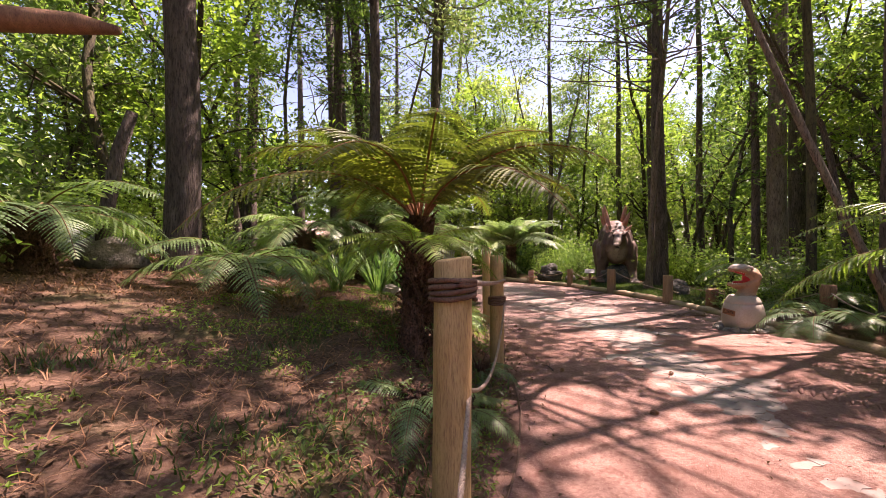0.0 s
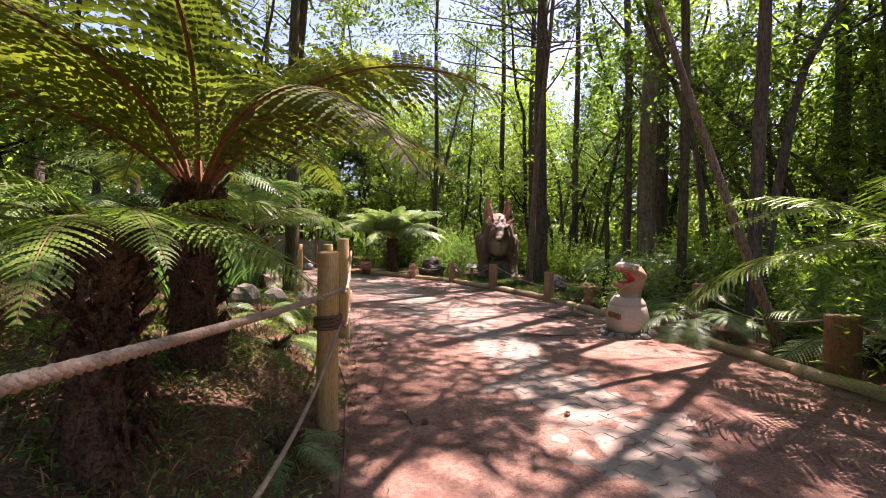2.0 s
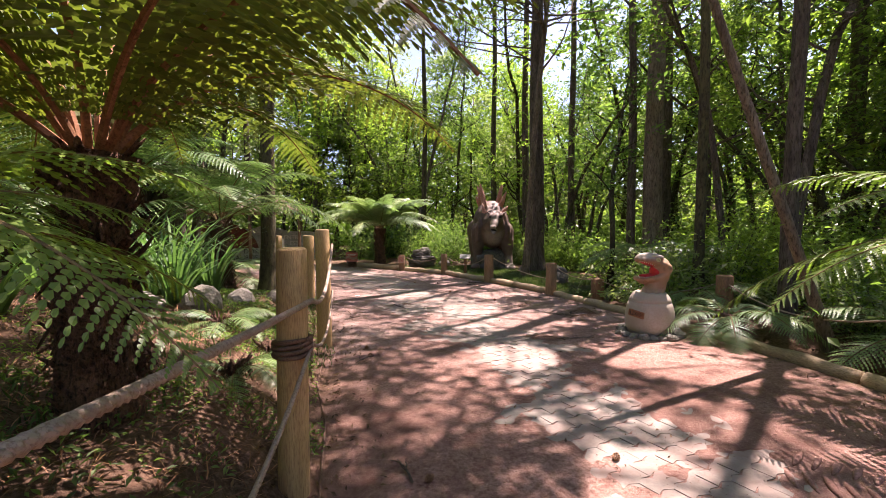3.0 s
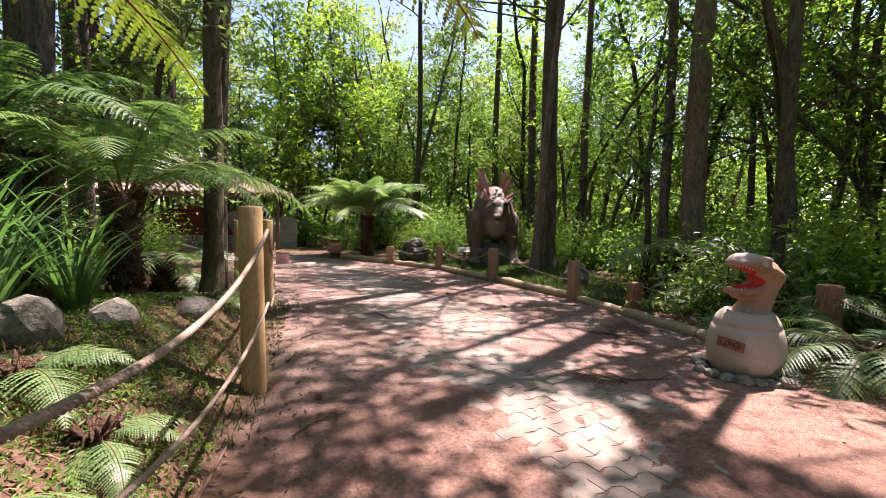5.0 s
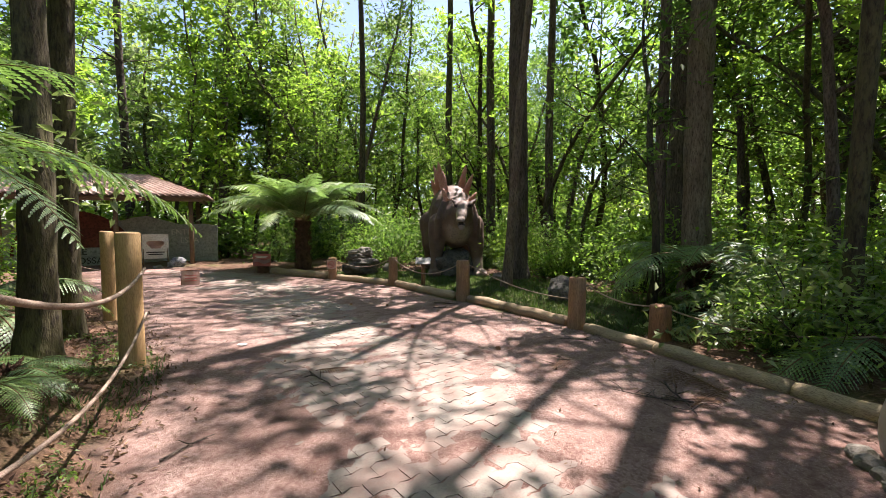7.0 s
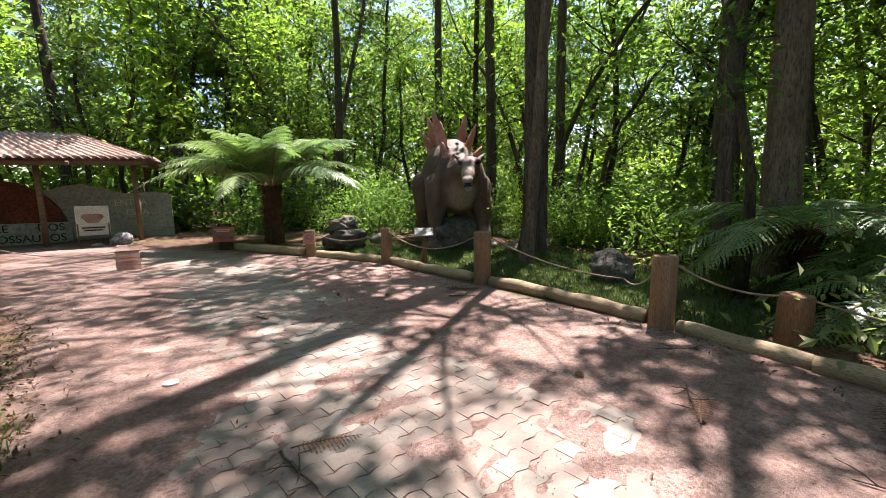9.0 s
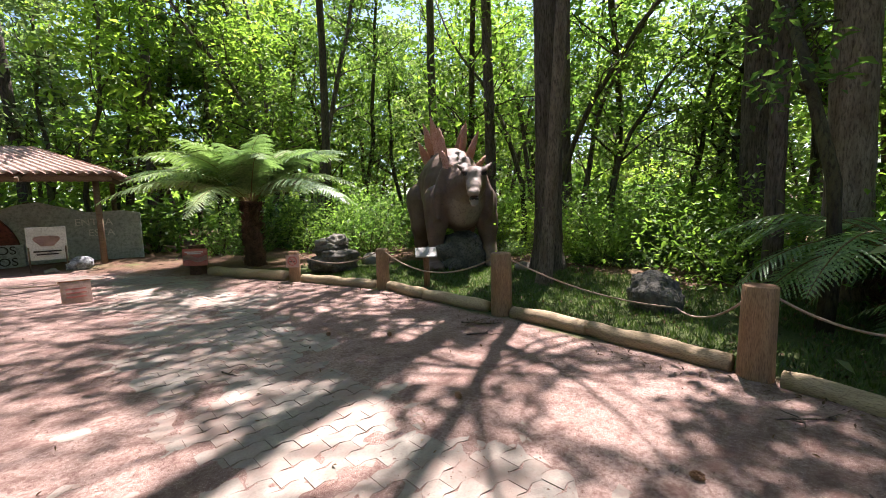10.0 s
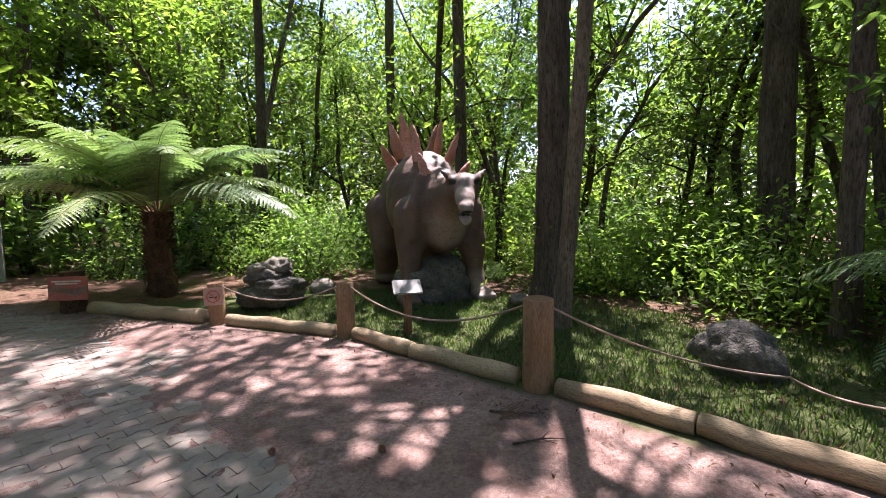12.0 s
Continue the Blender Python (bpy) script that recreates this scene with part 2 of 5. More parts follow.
    if bevel:
        bmesh.ops.bevel(bm, geom=bm.edges[:], offset=bevel, segments=2, affect="EDGES")
    return bm


def interp(table, y):
    return float(np.interp(y, [p[0] for p in table], [p[1] for p in table]))


def smooth_step(a, b, x):
    t = np.clip((x - a) / (b - a), 0, 1)
    return t * t * (3 - 2 * t)


# ---- plan ----
LEFT = [(-40, -3.0), (-3, -0.7), (0, -0.3), (1.85, 0.2), (3, 0.45), (4.5, 0.75), (7.6, 0.92), (11, 0.85), (13.5, 0.1), (17, -1.3), (21, -2.4), (24, -5.0), (60, -30)]
RIGHT = [(-40, 3.0), (-3, 4.5), (3, 5.0), (4.66, 5.3), (5.6, 5.5), (7.7, 5.5), (9.7, 5.6), (10.6, 5.55), (13, 5.0), (15.3, 4.55), (17, 3.5), (19.2, 2.0), (20.5, 0.8), (24, -3.0), (60, -28)]
STRIP = [(-40, 1.0), (0, 2.0), (3, 2.5), (6, 2.85), (9, 2.9), (11, 2.65), (13, 2.4), (16, 1.9), (20, 0.6), (26, -2.0)]


def lumps(x, y, s, seed=0.0):
    return noise.noise((x * s + seed, y * s - seed, seed * 1.7))


def ground_z(x, y):
    le, ri = interp(LEFT, y), interp(RIGHT, y)
    d, e = le - x, x - ri
    z = 0.006 * lumps(x, y, 1.3) + 0.004 * lumps(x, y, 5.0, 3.0)
    if d > 0:
        fade = 0.10 + 0.90 * float(1 - smooth_step(8.6, 11.5, y))
        rise = 0.5 * float(smooth_step(0.05, 0.95, d)) + 0.14 * max(0.0, min(d, 7.0) - 0.9)
        z += fade * rise + min(d, 1.0) * (0.05 * lumps(x, y, 0.9, 7.0) + 0.03 * lumps(x, y, 3.0, 2.0))
    elif e > 0:
        z += min(e, 1.0) * (0.05 + 0.08 * lumps(x, y, 0.5, 5.0) + 0.03 * lumps(x, y, 2.5, 1.0))
    else:
        s = abs(x - interp(STRIP, y)) - 0.80 - 0.25 * float(smooth_step(8.0, 9.5, y)) + 0.5 * float(smooth_step(5.0, 2.0, y))
        s += 0.45 * lumps(x, y, 0.9, 9.0) + 0.35 * lumps(x, y, 2.6, 4.0) + 0.25 * lumps(x, y, 7.0, 6.0)
        z += -0.0022 + 0.015 * float(smooth_step(-0.55, 0.35, s)) + 0.0035 * lumps(x, y, 11.0, 8.0)
    return z


def build_ground():
    def axis(lo, hi, step, far):
        mid = list(np.arange(lo, hi + 1e-6, step))
        up, down, s, a, b = [], [], step, hi, lo
        while a < far:
            s *= 1.28
            a, b = a + s, b - s
            up.append(a), down.append(b)
        return down[::-1] + mid + up
    xs, ys = axis(-1.2, 6.4, 0.06, 600), axis(1.0, 18.0, 0.07, 600)
    verts = [(x, y, ground_z(x, y) if -30 < x < 40 and -25 < y < 50 else 0.9 * float(x < -5)) for y in ys for x in xs]
    w = len(xs)
    i, j = np.meshgrid(np.arange(w - 1), np.arange(len(ys) - 1))
    a = (j * w + i).ravel()
    faces = np.stack([a, a + 1, a + 1 + w, a + w], 1)
    me = to_mesh("ground", np.array(verts), faces, M_GROUND)
    att = me.attributes.new("cover", "FLOAT_COLOR", "POINT")
    col = np.zeros((len(verts), 4), dtype=np.float32)
    for n, (x, y, z) in enumerate(verts):
        if abs(x) > 30 or abs(y) > 60:
            continue
        d, e = interp(LEFT, y) - x, x - interp(RIGHT, y)
        wob = 0.18 * lumps(x, y, 1.6, 2.0) + 0.1 * lumps(x, y, 6.0, 1.0)
        col[n, 0] = float(1 - smooth_step(-0.12, 0.22, max(d, e) + wob))
        col[n, 2] = float(smooth_step(9.5, 5.0, y + 2.0 * lumps(x, y, 0.5, 12.0)))
        if e > 0 and 9.8 < y < 19 and e < 3.2 + wob * 3:
            col[n, 1] = 0.9 * float(smooth_step(0.0, 0.4, 3.2 + wob * 3 - e))
    att.data.foreach_set("color", col.ravel())
    ob = tagged(new("ground", me), "forest ground with a pinkish red dirt road and brown needle litter", "ground", "", "structure")
    return ob


build_ground()


# ---- posts and ropes ----
def round_post(h, r, mats, seed, chamfer=0.012, tilt=0.0):
    rng = random.Random(seed)
    n, bmv = 20, bmesh.new()
    rings = []
    for z, k in ((-0.25, 1.0), (0.0, 1.03), (h * 0.3, 1.0), (h * 0.7, 0.985), (h - chamfer, 0.97), (h, 0.97 - chamfer / r)):
        ring = []
        for s in range(n):
            a = 2 * math.pi * s / n
            rr = r * k * (1 + 0.035 * noise.noise((math.cos(a) * 1.5 + seed * 3.1, math.sin(a) * 1.5, z * 0.8)))
            ring.append(bmv.verts.new((rr * math.cos(a), rr * math.sin(a), z + (tilt * math.cos(a) * r if z > h * 0.8 else 0))))
        rings.append(ring)
    for lo, hi in zip(rings, rings[1:]):
        for s in range(n):
            bmv.faces.new((lo[s], lo[(s + 1) % n], hi[(s + 1) % n], hi[s]))
    top = bmv.faces.new(rings[-1])
    top.material_index = 1
    return bmv


def rope_pts(a, b, sag, n=24):
    a, b = Vector(a), Vector(b)
    return [a.lerp(b, i / n) + Vector((0, 0, -4 * sag * (i / n) * (1 - i / n))) for i in range(n + 1)]


def strand(pts, r, turns=95.0):
    """A laid rope of three twisted strands along pts."""
    g = Geo()
    dense = []
    n = len(pts) - 1
    length = sum((pts[i + 1] - pts[i]).length for i in range(n))
    steps = max(12, int(length * 75))
    for i in range(steps + 1):
        f = i / steps * n
        k = min(int(f), n - 1)
        dense.append(pts[k].lerp(pts[k + 1], f - k))
    for s in range(3):
        line = []
        for i, p in enumerate(dense):
            d = (dense[min(i + 1, steps)] - dense[max(i - 1, 0)]).normalized()
            u = d.cross(Vector((0, 0, 1)))
            u = u.normalized() if u.length > 1e-4 else Vector((1, 0, 0))
            w = d.cross(u)
            a = turns * length * i / steps + s * 2.094
            line.append(p + (u * math.cos(a) + w * math.sin(a)) * r * 0.34)
        g.tube(line, r * 0.68, 5)
    return g


def rope(a, b, sag, r=0.014, label="sagging sun-bleached natural fibre rope between fence posts", mat=None, group="fence ropes"):
    ob = new("rope", strand(rope_pts(a, b, sag), r).mesh("rope", mat or M_ROPE))
    return tagged(ob, label, "rope", group)


def coil(parent, r, z, loops=4, thick=0.013, mat=None):
    rng = random.Random(int(z * 1000))
    g = Geo()
    pts = []
    for i in range(loops * 20 + 1):
        a = 2 * math.pi * i / 20
        rr = r + thick * 0.7 + 0.006 * rng.random()
        pts.append((rr * math.cos(a), rr * math.sin(a), z + (i / 20 - loops / 2) * thick * 1.7 + 0.008 * math.sin(a + i * 0.05)))
    g.tube(pts, thick, 6)
    child("lashing", g.mesh("lashing", mat or M_ROPE_DARK), parent, None, "dark rope lashing")


NEAR_POSTS = [(0.02, 1.85, 0.088, 1.33, 1.19), (0.59, 4.7, 0.078, 1.31, 0.80), (0.79, 7.62, 0.086, 1.42, None), (0.55, 11.12, 0.105, 1.32, None), (-0.22, 13.66, 0.085, 1.30, None), (-0.35, -1.4, 0.088, 1.33, 0.8)]
for i, (x, y, r, top, lash) in enumerate(NEAR_POSTS):
    e = new("fence_post")
    g0 = ground_z(x, y)
    e.matrix_basis = pose(x, y, g0, 0.6 * math.sin(i * 2.1), 0.9 * math.cos(i * 1.7), 40 * i)
    part("stake", round_post(top - g0, r, None, i + 1, tilt=0.12 if i == 0 else 0.05), [M_POST, M_POST_END], e, smooth=True)
    if lash:
        coil(e, r, lash - g0, 4)
    tagged(e, "tall round yellow treated pine fence post with rope ties" if i < 2 else "tall round weathered pine fence post with rope", "fence post", "tall fence posts along the road")
up = [(0.02, 1.85, 1.22), (0.6, 4.7, 1.03), (0.80, 7.62, 1.24), (0.58, 11.12, 0.96), (-0.2, 13.66, 0.95)]
lo = [(0.02, 1.85, 0.73), (0.6, 4.7, 0.80), (0.80, 7.62, 0.68), (0.58, 11.12, 0.52), (-0.2, 13.66, 0.5)]
off = Vector((0.09, 0.02, 0))
rope(Vector((-0.35, -1.4, 0.45)) + off, Vector(lo[0]) + off, 0.16, 0.012)
for k, (sag_u, sag_l) in enumerate(((0.02, 0.28), (0.22, 0.22), (0.18, 0.2), (0.15, 0.15))):
    rope(Vector(up[k]) + off, Vector(up[k + 1]) + off, sag_u, 0.016)
    rope(Vector(lo[k]) + off, Vector(lo[k + 1]) + off, sag_l, 0.012)

FAR_POSTS = [(5.62, 10.45, 0.115, 0.70), (5.22, 12.96, 0.125, 0.75), (4.66, 15.35, 0.105, 0.66), (3.60, 17.05, 0.105, 0.56), (6.2, 9.62, 0.13, 0.42), (6.75, 7.3, 0.12, 0.62), (5.72, 4.62, 0.15, 0.66), (5.35, 2.2, 0.14, 0.66)]
for i, (x, y, r, h) in enumerate(FAR_POSTS):
    e = new("stake_post")
    e.matrix_basis = pose(x, y, ground_z(x, y), 1.2 * math.sin(i * 3.1), 1.2 * math.cos(i * 2.3), 50 * i)
    part("stake", round_post(h, r, None, i + 20), [M_STAKE if i < 4 else M_STUMP, M_STUMP], e, smooth=True)
    tagged(e, "short thick brown round wooden stake post beside the kerb logs", "stake post", "short posts along the enclosure")
for a, b, sag in ((1, 2, 0.30), (2, 3, 0.22), (0, 4, 0.12), (4, 5, 0.22), (5, 6, 0.25), (6, 7, 0.25)):
    pa, pb = FAR_POSTS[a], FAR_POSTS[b]
    rope((pa[0], pa[1], pa[3] * 0.99), (pb[0], pb[1], pb[3] * 0.99), sag, 0.011)
rope((5.22, 12.96, 0.74), (6.55, 11.6, 0.16), 0.12, 0.011)
rope((6.55, 11.6, 0.16), (5.62, 10.45, 0.68), 0.16, 0.011)


# ---- kerb logs ----
def kerb_log(a, b, r, seed):
    rng = random.Random(seed)
    a, b = Vector(a), Vector(b)
    L = (b - a).length
    n = max(5, int(L / 0.12))
    g = Geo()
    pts = [(L * i / n, 0.012 * math.sin(i * 0.9 + seed), 0.008 * math.sin(i * 1.3 + seed)) for i in range(n + 1)]
    rad = [r * (1 + 0.05 * math.sin(i * 0.8 + seed * 2) + 0.03 * (rng.random() - 0.5)) for i in range(n + 1)]
    rad[0] *= 0.94
    rad[-1] *= 0.94
    g.tube(pts, rad, 14, 0, 0.025, rng)
    ob = new("kerb_log", g.mesh("kerb_log", M_LOG))
    ang = math.degrees(math.atan2(b.y - a.y, b.x - a.x))
    ob.matrix_basis = pose(a.x, a.y, r * (0.72 if a.y > 10.5 else 0.30), 0, 0, ang)
    return tagged(ob, "round weathered log lying as a kerb along the road", "kerb log", "kerb logs")


KERB = [(5.28, 1.2), (5.36, 3.0), (5.48, 4.9), (5.66, 6.2), (5.68, 8.0), (5.70, 9.3), (5.64, 10.30), None, (5.60, 10.60), (5.44, 11.85), (5.26, 12.80), None, (5.17, 13.13), (4.88, 14.3), (4.71, 15.22), None, (4.58, 15.46), (3.70, 16.95), None, (3.50, 17.2), (2.25, 19.1)]
for k in range(len(KERB) - 1):
    if KERB[k] and KERB[k + 1]:
        (x0, y0), (x1, y1) = KERB[k], KERB[k + 1]
        kerb_log((x0, y0, 0), (x0 + (x1 - x0) * 0.985, y0 + (y1 - y0) * 0.985, 0), 0.085 if y0 < 17 else 0.11, k)


# ---- foliage ----
def leaf_cloud(centres, size, rng, flat=0.35, aspect=0.45):
    """Pointed leaves, one rhombus each, round the given centres (n x 3)."""
    n = len(centres)
    u = rng.normal(size=(n, 3))
    u[:, 2] = u[:, 2] * 0.6 - 0.25
    u /= np.linalg.norm(u, axis=1)[:, None]
    nrm = rng.normal(size=(n, 3)) * flat
    nrm[:, 2] += 0.75
    v = np.cross(nrm, u)
    v /= np.linalg.norm(v, axis=1)[:, None] + 1e-9
    s = (size * rng.uniform(0.6, 1.3, n))[:, None]
    w = np.cross(u, v) * s * 0.12
    pts = np.stack([centres - u * s * 0.5, centres + v * s * aspect * 0.5 + w, centres + u * s * 0.5, centres - v * s * aspect * 0.5 + w], 1).reshape(-1, 3)
    return pts, np.arange(4 * n).reshape(n, 4)


def wander(start, direction, length, n, rng, curl=0.25, up=0.0):
    p, d, out = Vector(start), Vector(direction).normalized(), [Vector(start)]
    for _ in range(n):
        d = (d + Vector(rng.normal(size=3)) * curl / math.sqrt(n) + Vector((0, 0, up / n))).normalized()
        p = p + d * (length / n)
        out.append(p.copy())
    return out


def tree_meshes(seed, height, r, crown_from, reach, leaves, size, bark, leaf, curl=0.25, limbs=10, spread=0.55, sides=8, straight=False):
    rng = np.random.default_rng(seed)
    g = Geo()
    trunk = wander((0, 0, -0.1), (rng.normal() * 0.06, rng.normal() * 0.06, 1), height, 12, rng, 0.06 if straight else curl, 0.3)
    rad = [r * (1.25 if i == 0 else 1) * (1 - 0.75 * i / 12) for i in range(13)]
    g.tube(trunk, rad, sides, 0, 0.05, random.Random(seed))
    tips = []
    for _ in range(limbs):
        f = rng.uniform(crown_from, 0.97)
        i = min(int(f * 12), 11)
        base = trunk[i].lerp(trunk[i + 1], f * 12 - i)
        a = rng.uniform(0, 6.283)
        L = reach * rng.uniform(0.5, 1.0) * (1.15 - 0.6 * f)
        line = wander(base, (math.cos(a), math.sin(a), rng.uniform(0.2, 1.1)), L, 6, rng, 0.5, 0.3)
        r0 = max(0.012, rad[i] * 0.42)
        g.tube(line, [r0 * (1 - 0.8 * q / 6) for q in range(7)], 5)
        tips += line[2:]
        for _ in range(2):
            q = rng.integers(2, 6)
            tw = wander(line[q], rng.normal(size=3) + np.array([0, 0, 0.3]), L * 0.45, 4, rng, 0.5)
            g.tube(tw, [r0 * 0.35 * (1 - 0.7 * k / 4) for k in range(5)], 4)
            tips += tw[1:]
    tips = np.array([tuple(p) for p in tips])
    pick = tips[rng.integers(0, len(tips), leaves // 14 + 1)]
    clump = pick + rng.normal(size=pick.shape) * spread * np.array([0.6, 0.6, 0.4])
    cen = np.repeat(clump, 14, 0)[:leaves] + rng.normal(size=(leaves, 3)) * np.array([0.19, 0.19, 0.11]) * (spread / 0.5)
    pts, faces = leaf_cloud(cen, size, rng)
    return g.mesh("trunk", bark), to_mesh("crown", pts, faces, leaf, False)


def tree_thing(name, meshes, label, group=""):
    e = new(name)
    child("trunk", meshes[0], e)
    child("crown", meshes[1], e)
    return tagged(e, label, "tree", group)


# thin dark line along the foot of the fence, built as a rope strand
cord = new("cord", strand([Vector((x, y, ground_z(x, y) + 0.012)) for x, y in ((0.22, 1.9), (0.45, 2.6), (0.62, 3.4), (0.70, 4.2), (0.72, 4.75), (0.76, 5.5), (0.70, 6.3), (0.76, 7.0), (0.80, 7.55))], 0.009).mesh("cord", M_ROPE_DARK))
tagged(cord, "thin dark line on the ground beside the fence", "cord")


# ---- unseen leaf clumps added high over the road to dapple it ----
# openings in the leaf roof, by the sunlit spot below each: x, y, radius
SUN_SPOTS = [(3.3, 9.4, .40), (4.0, 8.05, .50), (4.2, 6.0, .42), (1.3, 3.6, .40), (1.6, 2.75, .60), (2.35, 11.65, .62), (2.5, 4.2, .32), (2.95, 8.6, .45), (3.65, 7.75, .45), (4.3, 6.6, .38), (4.4, 5.75, .45), (2.85, 6.6, .34), (3.9, 11.9, .30), (4.4, 10.7, .36), (5.1, 10.5, .34), (3.95, 14.5, .50), (3.3, 15.0, .34), (2.3, 16.3, .36), (4.1, 13.0, .34), (5.0, 12.1, .36), (-4.5, 7.6, .45), (2.3, 19.2, 1.6), (5.6, 15.1, .9), (6.6, 17.0, 1.0), (7.6, 9.6, 1.6), (8.9, 12.6, .8), (9.4, 15.0, 1.3), (-1.0, 4.4, .85), (-1.5, 7.4, .6), (4.4, 3.2, .8), (-0.83, 3.14, .6), (-0.1, 6.2, .5)]
# trunks that carry the leaf roof: x, y
CANOPY_TREES = [(8.76, 10.91), (8.75, 11.55), (7.1, 6.6), (7.3, 8.2), (7.6, 14.63), (-0.30, 11.45), (-1.7, 10.2), (10.9, 12.7), (6.25, 5.65), (11.6, 5.8), (13.8, 9.6)]


def open_sky(p):
    """Which of the points p (n x 3) shade none of the sunlit spots."""
    spots = np.array(SUN_SPOTS)
    g = p - np.array(to_sun) / to_sun.z * p[:, 2:3]
    return ((g[:, None, 0] - spots[None, :, 0]) ** 2 + (g[:, None, 1] - spots[None, :, 1]) ** 2 > (spots[None, :, 2] * 1.25 + 0.04) ** 2).all(1)


def shade_clumps():
    """Added leaf clumps that dapple the ground, shared out to the nearest trunks."""
    r = np.random.default_rng(31)
    step = np.array(to_sun) / to_sun.z
    shares = {k: ([], []) for k in range(len(CANOPY_TREES))}
    for turn in range(3350):
        gx, gy, z = r.uniform(-7.5, 5.9), r.uniform(-3.5, 18.0), r.uniform(9.5, 14.5)
        if turn >= 2900:                                # added on the sunny side of the roadside trunks to break up their straight shadows
            tx, ty = ((7.6, 14.63), (8.76, 10.91), (6.78, 13.9), (7.3, 8.2))[turn % 4]
            h = r.uniform(0.5, 9.5)
            gx, gy = tx - step[0] * h + r.normal() * 0.55, ty - step[1] * h + r.normal() * 0.55
        elif turn >= 2100:
            # further clumps added to shade the undergrowth right of the road
            gx, gy, z = r.uniform(5.9, 15.0), r.uniform(-3.5, 8.3), z + 1.5
        if lumps(gx, gy, 0.75, 14.0) < -0.22 and gx > 0:
            continue
        c = np.array([gx, gy, 0.0]) + step * z
        k = min(range(len(CANOPY_TREES)), key=lambda i: (CANOPY_TREES[i][0] - c[0]) ** 2 + (CANOPY_TREES[i][1] - c[1]) ** 2)
        n = int(r.integers(12, 30))
        p = c + r.normal(size=(n, 3)) * np.array([0.26, 0.26, 0.2])
        p = p[open_sky(p)]
        if len(p) > 5:
            shares[k][0].append(tuple(c))
            shares[k][1].append(p)
    return shares


SHADE_CLUMPS = shade_clumps()


# ---- big trees at the road ----
def big_tree(x, y, r, height, bark, label, lean=(0, 0), seed=0, leaves=5000, crown_from=0.5, reach=4.0):
    rng = np.random.default_rng(seed)
    g = Geo()
    n, sides = 40, 22
    rr = random.Random(seed)
    pts, rad = [], []
    for i in range(n + 1):
        f = (i / n) ** 1.6
        z = -0.2 + f * height
        pts.append((lean[0] * z + 0.04 * math.sin(z * 0.7 + seed), lean[1] * z + 0.04 * math.cos(z * 0.6 + seed), z))
        rad.append(r * (1 - 0.55 * f) * (1 + 0.45 * math.exp(-max(z, 0) * 3.2)))
    g.tube(pts, rad, sides, 0, 0.06, rr)
    tips = []
    for _ in range(11):
        f = rng.uniform(crown_from, 0.98)
        base = Vector((lean[0] * f * height, lean[1] * f * height, f * height))
        a = rng.uniform(0, 6.283)
        line = wander(base, (math.cos(a), math.sin(a), 0.4), reach * rng.uniform(0.5, 1), 6, rng, 0.4, 0.1)
        g.tube(line, [0.034 * (1 - 0.8 * q / 6) for q in range(7)], 5)
        tips += line[2:]
    tips = np.array([tuple(p) for p in tips])
    pick = tips[rng.integers(0, len(tips), leaves // 20 + 1)]
    clump = pick + rng.normal(size=pick.shape) * 0.55
    cen = np.repeat(clump, 20, 0)[:leaves] + rng.normal(size=(leaves, 3)) * 0.22
    cen = cen[open_sky(cen + np.array([x, y, 0.0]))]
    size = np.full(len(cen), 0.14)
    # crown takes its share of the added shade clumps
    if (x, y) in CANOPY_TREES:
        ends, sets = SHADE_CLUMPS[CANOPY_TREES.index((x, y))]
        foot = Vector((x, y, ground_z(x, y)))
        for q in ends[::9]:
            tip = Vector(q) - foot
            z0 = min(height * 0.95, max(6.0, tip.z - 0.45 * math.hypot(tip.x, tip.y)))
            a = Vector((lean[0] * z0, lean[1] * z0, z0))
            mid = a.lerp(tip, 0.5) + Vector(rng.normal(size=3)) * 0.45
            g.tube([a, a.lerp(mid, 0.5), mid, mid.lerp(tip, 0.6), tip], [0.03, 0.024, 0.018, 0.011, 0.005], 4)
        if sets:
            roof = np.concatenate(sets) - np.array(foot)
            cen = np.concatenate([cen, roof])
            size = np.concatenate([size, np.full(len(roof), 0.2)])
    p, f = leaf_cloud(cen, size, rng)
    e = tree_thing("tree", (g.mesh("trunk", bark), to_mesh("crown", p, f, M_LEAF_B, False)), label)
    e.matrix_basis = pose(x, y, ground_z(x, y))
    return e


big_tree(7.6, 14.63, 0.25, 17, M_BARK, "tall straight dark-barked tree beside the dinosaur statue", (0.0, 0.0), 1, 900)
big_tree(6.78, 13.9, 0.105, 12, M_BARK_PALE, "slender pale-barked leaning tree beside a bigger trunk", (0.06, -0.05), 2, 500)
big_tree(8.76, 10.91, 0.235, 17, M_BARK_PALE, "thick pale brown flaky-barked tree among ferns", (0.015, 0.0), 3, 2800, 0.5, 5.2)
big_tree(10.9, 12.7, 0.26, 16, M_BARK, "tall dark-trunked tree in the undergrowth", (0.0, 0.01), 4, 1500)
# raised to 19 m so that its unseen crown shades the road
big_tree(8.75, 11.55, 0.11, 19, M_BARK, "thin straight dark tree beside a thick trunk", (-0.02, 0.0), 5, 2600, 0.66, 4.5)
big_tree(-4.2, 6.6, 0.26, 18, M_BARK, "thick dark pine trunk on the needle-covered bank", (0.0, 0.0), 6, 2500, 0.6)
big_tree(-0.30, 11.45, 0.15, 12, M_BARK_MOSS, "mossy dark tree trunk beside the rope fence", (0.02, 0.03), 7, 900, 0.6)
